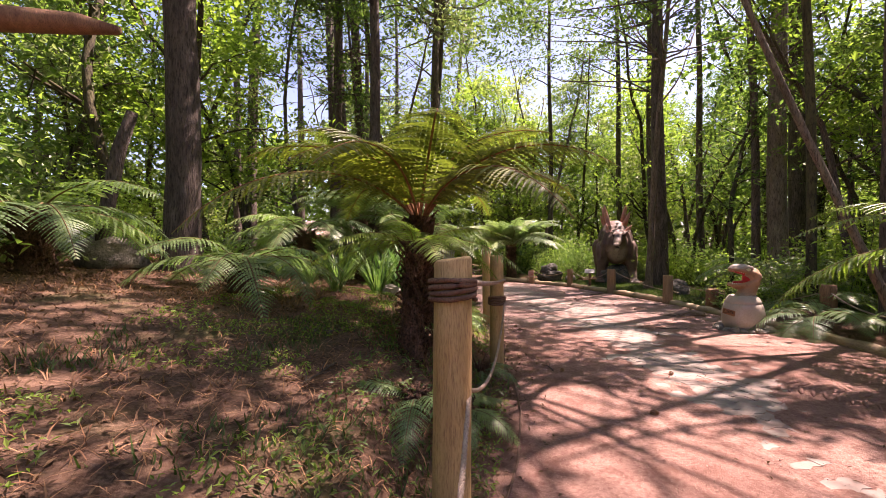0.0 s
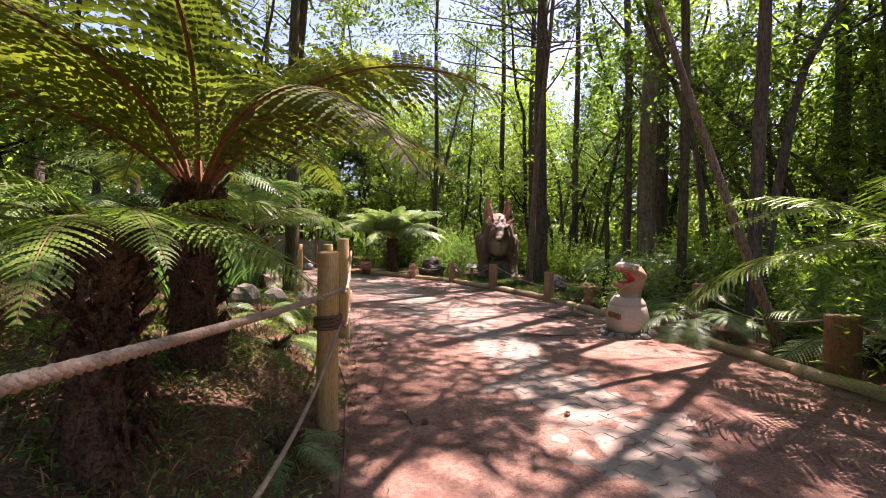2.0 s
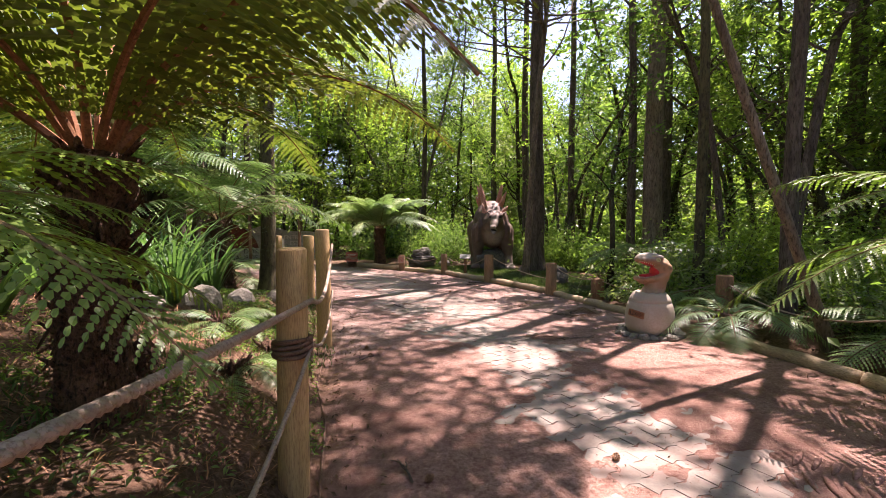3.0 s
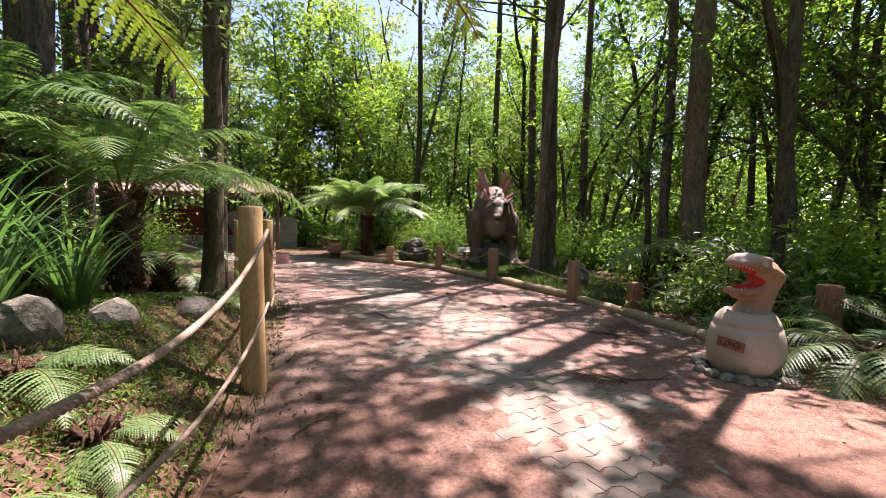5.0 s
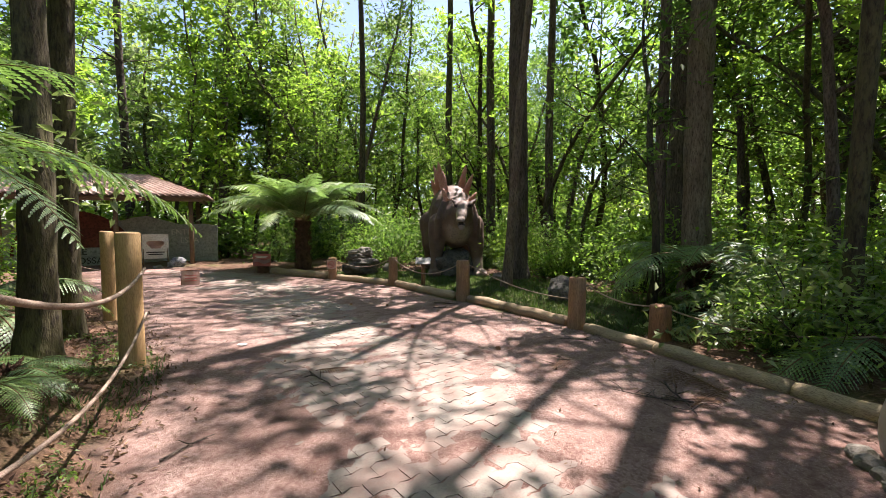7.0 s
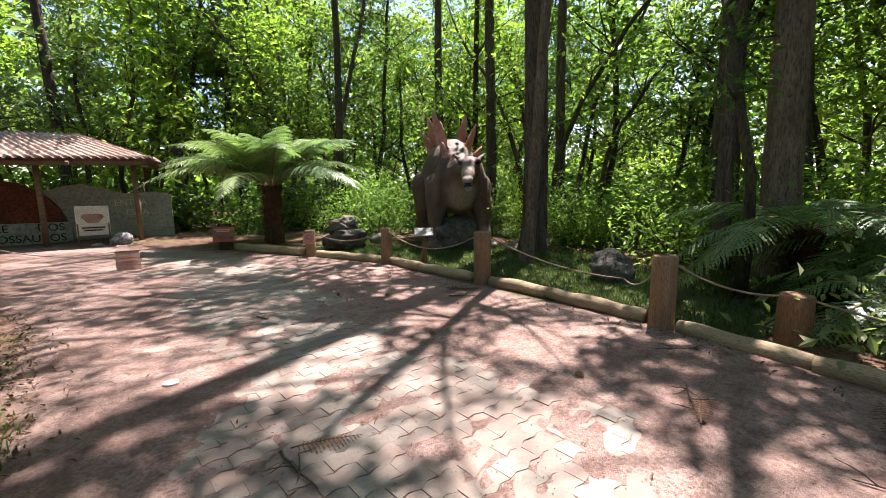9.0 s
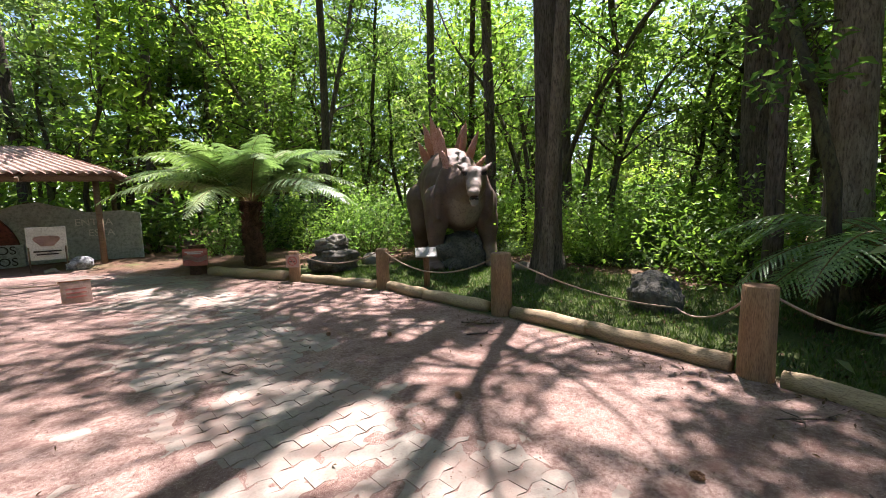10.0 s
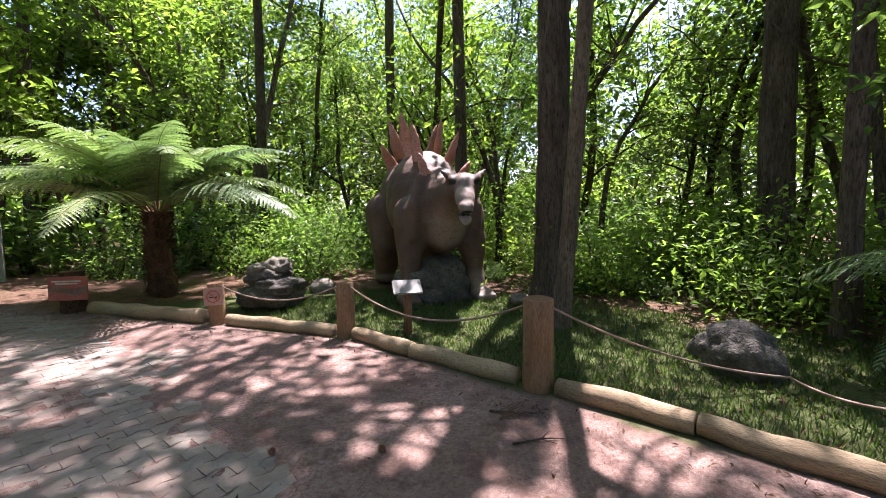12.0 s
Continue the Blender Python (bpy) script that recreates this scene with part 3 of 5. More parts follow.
big_tree(-0.46, 12.7, 0.14, 13, M_BARK_MOSS, "dark leaning tree trunk behind the rope fence", (0.05, -0.02), 8, 900, 0.6)
# leafy top added to shade the bank
big_tree(6.25, 5.65, 0.06, 8, M_BARK_PALE, "thin pale leaning trunk beside the road", (-0.36, 0.08), 9, 1600, 0.72, 3.0)
big_tree(-1.7, 10.2, 0.16, 13, M_BARK, "dark trunk behind the ferns on the bank", (0.0, 0.0), 10, 1100, 0.5)
# these two raised to 19 m, their unseen crowns shading the bank
big_tree(7.1, 6.6, 0.10, 19, M_BARK, "thin dark trunk in the undergrowth", (0.01, 0.0), 11, 1500, 0.66, 4.5)
big_tree(7.3, 8.2, 0.09, 19, M_BARK_MOSS, "thin mossy trunk in the undergrowth", (-0.015, 0.0), 12, 1500, 0.66, 4.5)
# four trees added for the shade of their crowns on the far road
big_tree(9.3, 18.6, 0.16, 18, M_BARK, "tall dark shade tree behind the dinosaur statue", (0, 0), 13, 2400, 0.6, 4.5)
big_tree(8.9, 21.0, 0.15, 18, M_BARK_MOSS, "tall mossy shade tree behind the lawn", (0, 0), 14, 2600, 0.6, 4.5)
big_tree(10.4, 16.8, 0.14, 18, M_BARK, "tall slim shade tree behind the statue", (0, 0), 15, 1100, 0.62, 4.5)
big_tree(5.9, 22.8, 0.14, 18, M_BARK_MOSS, "tall mossy shade tree behind the fern", (0, 0), 16, 3200, 0.55, 4.5)

# two trees added to carry the shade clumps over the undergrowth
big_tree(11.6, 5.8, 0.2, 19, M_BARK, "tall dark shade tree in the shaded undergrowth", (0, 0), 17, 1500, 0.6, 4.5)
big_tree(13.8, 9.6, 0.2, 19, M_BARK_MOSS, "tall mossy shade tree deep in the shaded wood", (0, 0), 18, 1500, 0.6, 4.5)

# ---- forest ----
KINDS = [
    tree_meshes(101, 11, 0.10, 0.22, 2.6, 2900, 0.17, M_BARK_MOSS, M_LEAF_A, 0.35, 16),
    tree_meshes(102, 9, 0.08, 0.20, 2.4, 2900, 0.16, M_BARK_MOSS, M_LEAF_C, 0.45, 16),
    tree_meshes(103, 13, 0.13, 0.30, 3.0, 2900, 0.18, M_BARK, M_LEAF_B, 0.2, 18),
    tree_meshes(104, 8, 0.07, 0.15, 2.2, 2800, 0.15, M_BARK_MOSS, M_LEAF_G, 0.5, 14),
    tree_meshes(105, 12, 0.11, 0.25, 2.8, 2900, 0.18, M_BARK, M_LEAF_A, 0.3, 16),
    tree_meshes(111, 12, 0.10, 0.15, 3.0, 1900, 0.29, M_BARK_MOSS, M_LEAF_A, 0.35, 14, 0.65, 6),
    tree_meshes(112, 10, 0.08, 0.12, 2.8, 1800, 0.27, M_BARK_MOSS, M_LEAF_C, 0.45, 14, 0.65, 6),
    tree_meshes(113, 14, 0.13, 0.20, 3.2, 1900, 0.30, M_BARK, M_LEAF_B, 0.2, 14, 0.7, 6),
    tree_meshes(114, 11, 0.09, 0.12, 2.8, 1800, 0.28, M_BARK_MOSS, M_LEAF_G, 0.4, 14, 0.65, 6),
    tree_meshes(121, 10, 0.075, 0.25, 2.0, 1100, 0.16, M_BARK_MOSS, M_LEAF_A, 0.35, 12, 0.4),
    tree_meshes(122, 12, 0.10, 0.30, 2.2, 1200, 0.17, M_BARK, M_LEAF_C, 0.25, 12, 0.4),
]
TREE_LABELS = ["mossy crooked forest tree with mid-green leaves", "crooked young tree with bright sunlit green leaves", "tall dark-trunked tree with dense dark leaves", "small crooked tree with pale grey-green leaves", "slender forest tree with glossy green leaves", "mossy tree deep in the wood", "bright leafy tree deep in the wood", "dark tall tree deep in the wood", "pale leafy tree deep in the wood", "thin crooked mossy trunk with sparse leaves", "thin straight trunk with sparse sunlit leaves"]
masters = [tree_thing("tree", k, lab, "forest trees") for k, lab in zip(KINDS, TREE_LABELS)]
rng = np.random.default_rng(5)
taken = [(7.6, 14.63), (8.76, 10.91), (10.9, 12.7), (-4.2, 6.6)]


def forest_ok(x, y, gap):
    le, ri = interp(LEFT, y), interp(RIGHT, y)
    if le - 2.0 < x < ri + 1.5:
        return False
    if 4.0 < x < 8.8 and 12.5 < y < 20.0:            # dinosaur lawn
        return False
    if 3.0 < x < 9.5 and 18.0 < y < 24.0:
        return False
    if -12.0 < x < 3.6 and 16.0 < y < 26.5:          # clearing and shelter
        return False
    if -5.4 < x < 1 and -6 < y < 9.0:                # open bank
        return False
    if x > 0 and x < 7.0 and y < 12:
        return False
    return all((x - a) ** 2 + (y - b) ** 2 > gap for a, b in taken)


used = set()


def put_tree(k, x, y, s, rot):
    m = pose(x, y, ground_z(x, y) - 0.02, 0, 0, rot) @ Matrix.Scale(s, 4)
    if k not in used:
        used.add(k)
        masters[k].matrix_basis = m
    else:
        copy_thing(masters[k], m)


def plant(count, xr, yr, kinds, gap, test=lambda x, y: True, size=(0.8, 1.25)):
    done = tries = 0
    while done < count and tries < 6000:
        tries += 1
        x, y = rng.uniform(*xr), rng.uniform(*yr)
        if forest_ok(x, y, gap) and test(x, y):
            taken.append((x, y))
            put_tree(kinds[int(rng.integers(0, len(kinds)))], x, y, rng.uniform(*size), rng.uniform(0, 360))
            done += 1


plant(17, (7.2, 11.5), (2, 19), (9, 10), 0.8)
plant(46, (-11, 17), (1, 27), (0, 1, 2, 3, 4), 1.3, lambda x, y: not (6 < x < 12.0 and y < 17))
plant(20, (-16, 9), (27, 40), (5, 6, 8), 3.0, size=(0.95, 1.3))
plant(4, (8.5, 12), (18, 24.0), (1, 3), 1.2)
plant(6, (10.2, 14.5), (0, 8), (2, 4, 0), 1.2)
plant(5, (11.8, 16.0), (7, 13), (2, 4, 0), 1.2)
plant(5, (-9, 10), (28, 36), (5, 6, 8), 1.6, size=(1.1, 1.4))
plant(95, (-22, 30), (-8, 40), (5, 6, 7, 8), 1.6, lambda x, y: x < -10 or x > 13 or y > 24 or y < -1)


def far_woods():
    r = np.random.default_rng(77)
    n = 70000
    a = r.uniform(0, 2 * math.pi, n)
    d = r.uniform(30, 52, n)
    z = r.uniform(0, 1, n) ** 1.1 * (10 + 5 * np.sin(a * 7) + 2 * np.sin(a * 23))
    c = np.stack([4 + d * np.cos(a), 12 + d * np.sin(a), z], 1)
    p, f = leaf_cloud(c, 0.95, r, 0.6, 0.6)
    tagged(new("far_woods", to_mesh("far_woods", p, f, M_LEAF_A, False)), "distant dense sunlit green woodland", "woodland", "", "stuff")


far_woods()


# ---- shrubs ----
def shrub_mesh(seed, h, w, leaves, size, leaf):
    r = np.random.default_rng(seed)
    g = Geo()
    tips = []
    for _ in range(9):
        a = r.uniform(0, 6.283)
        line = wander((0.05 * math.cos(a), 0.05 * math.sin(a), -0.05), (math.cos(a) * w / h, math.sin(a) * w / h, 1), h * r.uniform(0.6, 1.05), 6, r, 0.4)
        g.tube(line, [0.012 * (1 - 0.7 * q / 6) for q in range(7)], 4)
        tips += line[2:]
    tips = np.array([tuple(p) for p in tips])
    c = tips[r.integers(0, len(tips), leaves)] + r.normal(size=(leaves, 3)) * np.array([0.2, 0.2, 0.14]) * h
    c[:, 2] = np.maximum(c[:, 2], 0.04)
    p, f = leaf_cloud(c, size, r)
    return g.mesh("stem", M_BARK_MOSS), to_mesh("leaves", p, f, leaf, False)


SHRUBS = [shrub_mesh(201, 1.3, 0.7, 1500, 0.085, M_BUSH_LIT), shrub_mesh(202, 0.8, 0.7, 1200, 0.08, M_LEAF_B), shrub_mesh(203, 2.0, 0.9, 1700, 0.10, M_BUSH_BRIGHT_LIT), shrub_mesh(204, 1.0, 0.6, 1200, 0.09, M_LEAF_G), shrub_mesh(205, 1.7, 1.0, 550, 0.24, M_LEAF_A), shrub_mesh(206, 1.4, 1.0, 500, 0.22, M_LEAF_B)]
SHRUB_LABELS = ["leafy mid-green understory shrub", "low dark green understory shrub", "tall bright green sunlit shrub", "pale green leafy shrub in the undergrowth", "leafy shrub deep in the wood", "dark shrub deep in the wood"]
smasters = []
for (a, b), lab in zip(SHRUBS, SHRUB_LABELS):
    e = new("shrub")
    child("stem", a, e)
    child("leaves", b, e)
    smasters.append(tagged(e, lab, "shrub", "forest undergrowth"))
used = set()


def put_shrub(k, x, y, s, rot):
    m = pose(x, y, ground_z(x, y) - 0.02, 0, 0, rot) @ Matrix.Scale(s, 4)
    if k not in used:
        used.add(k)
        smasters[k].matrix_basis = m
    else:
        copy_thing(smasters[k], m)


def shrub_ok(x, y):
    le, ri = interp(LEFT, y), interp(RIGHT, y)
    if le - 1.6 < x < ri + 1.0:
        return False
    if 4.0 < x < 8.2 and 8.8 < y < 19.5:
        return False
    if (x - 3.2) ** 2 + (y - 19.75) ** 2 < 2.6:
        return False
    if -9.0 < x < 2.6 and 16.5 < y < 25.0:
        return False
    if -5.2 < x < 1 and -4 < y < 10.5:
        return False
    return True


n = 0
while n < 290:
    x, y = (rng.uniform(-9, 14), rng.uniform(2, 25)) if n < 190 else (rng.uniform(-20, 26), rng.uniform(0, 36))
    if shrub_ok(x, y) and (n < 190 or x > 12 or y > 24 or x < -9):
        put_shrub(int(rng.integers(0, 4)) if n < 190 else int(rng.integers(4, 6)), x, y, rng.uniform(0.7, 1.35), rng.uniform(0, 360))
        n += 1


n = 0
while n < 60:
    x, y = (rng.uniform(8.3, 11.5), rng.uniform(9.5, 20.0)) if n < 38 else (rng.uniform(6.3, 9.0), rng.uniform(2.0, 9.6))
    if shrub_ok(x, y) and all((x - a) ** 2 + (y - b) ** 2 > 0.3 for a, b in CANOPY_TREES):
        put_shrub(int(rng.integers(0, 4)), x, y, rng.uniform(0.5, 0.95), rng.uniform(0, 360))
        n += 1


# ---- ferns ----
def frond_mesh(seed, L, a0, a1, pinna, pairs, leaf, stem, teeth=9, tube_r=0.012, width=0.026):
    """A fern frond along +x: starts at angle a0 above level, ends at a1; blades with toothed pinnae."""
    r = random.Random(seed)
    spine, p = [], Vector((0, 0, 0))
    n = 30
    for i in range(n + 1):
        spine.append(p.copy())
        f = i / n
        a = radians(a0 + (a1 - a0) * f ** 0.9)
        p = p + Vector((math.cos(a), 0.05 * math.sin(f * 3 + seed), math.sin(a))) * (L / n)
    g = Geo()
    g.tube(spine, [tube_r * (1 - 0.85 * i / n) for i in range(n + 1)], 5, 1)
    for k in range(pairs):
        f = 0.10 + 0.89 * k / (pairs - 1)
        i = min(int(f * n), n - 1)
        c = spine[i].lerp(spine[i + 1], f * n - i)
        t = (spine[i + 1] - spine[i]).normalized()
        up = Vector((-t.z, 0, t.x))
        prof = min(1.0, (f - 0.04) / 0.28) ** 0.8 * (1 - max(0, (f - 0.35) / 0.66) ** 1.6) + 0.04
        for side in (-1, 1):
            pl = pinna * prof * r.uniform(0.9, 1.08)
            d = (Vector((0, side, 0)) * 0.92 + t * (0.28 + 0.25 * f) + up * r.uniform(-0.12, 0.18)).normalized()
            ww = width * (0.55 + 0.6 * prof)
            fw = t
            prev = c
            for j in range(teeth):
                q0, q1 = j / teeth, (j + 1) / teeth
                droop = Vector((0, 0, -0.35 * pl * q1 * q1))
                m0 = c + d * (pl * q0) + Vector((0, 0, -0.35 * pl * q0 * q0))
                m1 = c + d * (pl * q1) + droop
                wj = ww * (1 - q0) ** 0.6
                mid = m0.lerp(m1, 0.75)
                for sg in (-1, 1):
                    g.quad(m0, m0.lerp(m1, 0.35) + fw * (sg * wj * 1.0) + d * wj * 0.35, mid + fw * (sg * wj * 0.85) + d * wj * 0.45, m1, 0)
    return g.mesh("frond", [leaf, stem], False)


FROND_SETS = {}


def fronds(key, count, **kw):
    if key not in FROND_SETS:
        FROND_SETS[key] = [frond_mesh(300 + 7 * i + len(key), L=kw["L"] * (0.9 + 0.1 * i), a0=kw["a0"] - 12 * i, a1=kw["a1"] - 10 * i, pinna=kw["pinna"], pairs=kw["pairs"], leaf=kw.get("leaf", M_FROND), stem=kw.get("stem", M_RACHIS), teeth=kw.get("teeth", 8), tube_r=kw.get("tube_r", 0.012), width=kw.get("width", 0.026)) for i in range(3)]
    return FROND_SETS[key]


def fern_trunk(h, r, seed):
    rr = random.Random(seed)
    g = Geo()
    n = max(8, int(h / 0.07))
    g.tube([(0.03 * math.sin(i * 0.3 + seed), 0.03 * math.cos(i * 0.25 + seed), -0.15 + (h + 0.15) * i / n) for i in range(n + 1)], [r * (1.25 - 0.35 * i / n + (0.25 if i > n - 3 else 0)) for i in range(n + 1)], 16, 0, 0.13, rr)
    for _ in range(int(110 * h) + 40):
        a, z = rr.uniform(0, 6.283), rr.uniform(0, h)
        x, y = math.cos(a), math.sin(a)
        b = Vector((x * r * 1.0, y * r * 1.0, z))
        g.tube([b, b + Vector((x * 0.05, y * 0.05, 0.05)), b + Vector((x * 0.09, y * 0.09, rr.uniform(-0.06, 0.12)))], [0.016, 0.011, 0.005], 4)
    return g.mesh("trunk", M_FERN_TRUNK)


def tree_fern(x, y, h, r, meshes, n, seed, label, scale=1.0, skip=None, z=None, rings=1):
    rr = random.Random(seed)
    e = new("tree_fern")
    e.matrix_basis = pose(x, y, ground_z(x, y) if z is None else z)
    child("trunk", fern_trunk(h, r, seed), e, None, "dark fibrous brown fern trunk")
    for i in range(n):
        a = 360.0 * i / n + rr.uniform(-10, 10)
        if skip and skip(a % 360):
            continue
        s = scale * rr.uniform(0.85, 1.1)
        child("frond", meshes[(i * 2 + i // 3) % 3], e, pose(r * 0.5 * math.cos(radians(a)), r * 0.5 * math.sin(radians(a)), h - 0.03, rr.uniform(-12, 12), rr.uniform(-12, 8), a) @ Matrix.Scale(s, 4))
    for i in range(n // 4 if rings > 1 else 0):
        a = 1440.0 * i / n + rr.uniform(-20, 20)
        child("frond", meshes[0], e, pose(r * 0.3 * math.cos(radians(a)), r * 0.3 * math.sin(radians(a)), h, rr.uniform(-10, 10), rr.uniform(-14, -4), a) @ Matrix.Scale(scale * rr.uniform(0.8, 0.95), 4))
    return tagged(e, label, "tree fern")


LIT = fronds("lit", 3, L=2.7, a0=66, a1=-18, pinna=0.52, pairs=44, leaf=M_FROND_LIT, teeth=9, width=0.05)
FLAT = fronds("flat", 3, L=1.75, a0=38, a1=-30, pinna=0.30, pairs=38, leaf=M_FROND_L, teeth=8, width=0.024)
BIG = fronds("big", 3, L=2.3, a0=76, a1=-25, pinna=0.5, pairs=44, leaf=M_FROND_Y, stem=M_RACHIS_RED, tube_r=0.02, teeth=9, width=0.034)
MID = fronds("midd", 3, L=2.1, a0=70, a1=-32, pinna=0.42, pairs=40, teeth=8, width=0.03)
LOW = fronds("low", 3, L=1.35, a0=42, a1=-48, pinna=0.30, pairs=36, teeth=8, width=0.022)
tree_fern(3.2, 19.75, 1.5, 0.19, LIT, 28, 1, "large sunlit tree fern with pale arching fronds and dark trunk", 1.03, rings=2)
tree_fern(-0.28, 4.8, 1.25, 0.13, BIG, 17, 2, "tall tree fern with yellow-green fronds and fibrous trunk", 1.0)
tree_fern(-0.24, 3.48, 0.98, 0.085, FLAT, 13, 3, "low tree fern with shaggy brown trunk and bright level fronds", 0.52)
tree_fern(5.15, 3.65, 1.42, 0.12, FLAT, 15, 4, "tree fern with bright green level fronds beside the road", 1.15)
tree_fern(5.85, 6.5, 0.28, 0.10, LOW, 11, 5, "small fern with drooping fronds beside the egg bin", 0.85)
tree_fern(-0.7, 9.5, 1.1, 0.11, MID, 15, 6, "dark tree fern behind the rope fence", 0.95)
tree_fern(7.85, 10.2, 0.75, 0.12, LOW, 14, 7, "spreading green fern below a thick tree", 1.3)
tree_fern(-2.6, 5.3, 0.4, 0.14, LOW, 12, 8, "arching fern on the needle-covered bank", 1.1)
tree_fern(7.3, 9.2, 0.3, 0.12, LOW, 11, 9, "spreading fern in the shaded undergrowth", 0.95)
tree_fern(-1.9, 9.6, 1.5, 0.12, MID, 15, 10, "tall dark tree fern on the bank", 0.95)
tree_fern(-2.9, 8.6, 0.9, 0.16, LOW, 13, 11, "spreading fern among strap-leaved plants", 1.3)
tree_fern(-4.7, 4.7, 0.75, 0.16, LOW, 12, 12, "dark fern with spreading fronds on the bank", 1.3)
tree_fern(-3.6, 9.4, 0.7, 0.16, LOW, 12, 13, "pale arching fern behind the bank", 1.3)
tree_fern(6.9, 7.9, 0.25, 0.12, LOW, 11, 14, "low fern in the shaded undergrowth", 0.9)
tree_fern(6.8, 5.0, 0.3, 0.12, LOW, 11, 15, "low fern beside the road posts", 1.0)
tree_fern(8.4, 9.3, 0.7, 0.12, LOW, 14, 16, "wide green fern under the trees", 1.35)
tree_fern(-1.2, 12.4, 0.5, 0.14, LOW, 11, 17, "fern beside the dark trunks", 1.0)


# ---- pines behind the shelter, a dead stub, and a tapering brown shape on an added tree ----
def pine(x, y, h, r, seed):
    rr = np.random.default_rng(seed)
    g = Geo()
    line = wander((0, 0, -0.2), (rr.normal() * 0.02, rr.normal() * 0.02, 1), h, 14, rr, 0.04)
    g.tube(line, [r * (1 - 0.6 * i / 14) for i in range(15)], 9, 0, 0.05)
    cen = []
    for _ in range(34):
        f = rr.uniform(0.35, 0.98)
        i = min(int(f * 14), 13)
        a = rr.uniform(0, 6.283)
        b = wander(line[i], (math.cos(a), math.sin(a), rr.uniform(-0.1, 0.3)), rr.uniform(1.2, 2.8) * (1.2 - f * 0.6), 5, rr, 0.3)
        g.tube(b, [0.03 * (1 - 0.8 * q / 5) for q in range(6)], 4)
        if f > 0.5:
            cen += [np.array(b[q]) + rr.normal(size=3) * 0.18 for q in (3, 4, 5) for _ in range(13)]
    p, f = leaf_cloud(np.array(cen), 0.32, rr, 0.8, 0.14)
    e = tree_thing("pine_tree", (g.mesh("trunk", M_BARK), to_mesh("crown", p, f, M_LEAF_B, False)), "tall bare-limbed pine behind the clearing", "tall pines")
    e.matrix_basis = pose(x, y, ground_z(x, y))


for i, (x, y, h, r) in enumerate(((-5.0, 27.5, 20, 0.22), (-6.8, 27.2, 21, 0.20), (-3.0, 29.0, 20, 0.2), (-8.5, 24.5, 19, 0.24), (-9.5, 19.0, 19, 0.2), (-7.0, 15.0, 19, 0.22), (0.5, 30.0, 21, 0.22), (-11.0, 13.0, 18, 0.2), (-2.5, 14.2, 19, 0.2), (-3.6, 15.6, 20, 0.2), (-4.6, 17.6, 19, 0.22), (-3.4, 13.0, 18, 0.18))):
    pine(x, y, h, r, 400 + i)
stub = Geo().tube([(0, 0, -0.2), (0.05, 0.03, 0.8), (0.22, 0.05, 1.7), (0.42, 0.05, 2.25)], [0.13, 0.10, 0.09, 0.075], 12, 0, 0.08)
ob = new("dead_stub", stub.mesh("dead_stub", M_BARK))
ob.matrix_basis = pose(-4.9, 5.9, ground_z(-4.9, 5.9))
tagged(ob, "blackened leaning dead tree stub on the bank", "tree stub")
# tapering snout-like shape drawn as a limb; the tree is added to carry it
e = big_tree(-4.7, 2.3, 0.2, 13, M_BARK, "added tree that holds a tapering reddish brown shape over the bank", (0, 0), 21, 2500, 0.5)
tapered_geo = Geo().tube([(0.1, 0.0, 1.45), (0.9, 0.05, 1.62), (1.8, 0.12, 1.72), (2.5, 0.2, 1.70), (2.72, 0.22, 1.67)], [0.11, 0.10, 0.085, 0.06, 0.025], 12, 0, 0.03)
child("limb", tapered_geo.mesh("limb", M_STUMP), e, None, "unidentified tapering reddish brown shape")
for i, (x, y, k) in enumerate(((0.15, 5.6, 0.42), (0.28, 6.4, 0.36), (0.12, 3.1, 0.40), (-0.2, 2.75, 0.45), (-0.15, 6.7, 0.45), (-0.6, 11.0, 0.55), (0.1, 9.6, 0.45), (-0.1, 10.4, 0.5), (0.35, 4.15, 0.34))):
    tree_fern(x, y, 0.06, 0.03, LOW, 8, 40 + i, "small green fern growing on the bank", k)


# ---- statues ----
def skin_mat(name, dark, mid, pale, scale=28.0):
    m, nt, b, co = base_mat(name, 0.62)
    v = co.outputs["Object"]
    vor = nt.nodes.new("ShaderNodeTexVoronoi")
    vor.inputs["Scale"].default_value = scale
    nt.links.new(v, vor.inputs["Vector"])
    n1, n2 = noise_tex(nt, v, 2.5), noise_tex(nt, v, 20.0)
    col = ramp(nt, n1, [(0.3, dark), (0.7, mid)])
    att = nt.nodes.new("ShaderNodeAttribute")
    att.attribute_name = "pale"
    col = blend(nt, att.outputs["Fac"], col, pale)
    col = blend(nt, ramp(nt, n2, [(0.5, (0, 0, 0)), (0.75, (0.5, 0.5, 0.5))]), col, tuple(x * 0.5 for x in dark))
    nt.links.new(col, b.inputs["Base Color"])
    bump(nt, b, blend(nt, 0.5, vor.outputs["Distance"], n2), 0.4, 0.007)
    return m


def unit_ball(u, v):
    pts = [(0.0, 0.0, 1.0)]
    for j in range(1, v):
        for i in range(u):
            a, b = 2 * math.pi * i / u, math.pi * j / v
            pts.append((math.sin(b) * math.cos(a), math.sin(b) * math.sin(a), math.cos(b)))
    pts.append((0.0, 0.0, -1.0))
    fs = []
    for i in range(u):
        k = (i + 1) % u
        fs.append((0, 1 + i, 1 + k))
        for j in range(v - 2):
            a, b = 1 + j * u + i, 1 + j * u + k
            fs.append((a, a + u, b + u, b))
        o = 1 + (v - 2) * u
        fs.append((len(pts) - 1, o + k, o + i))
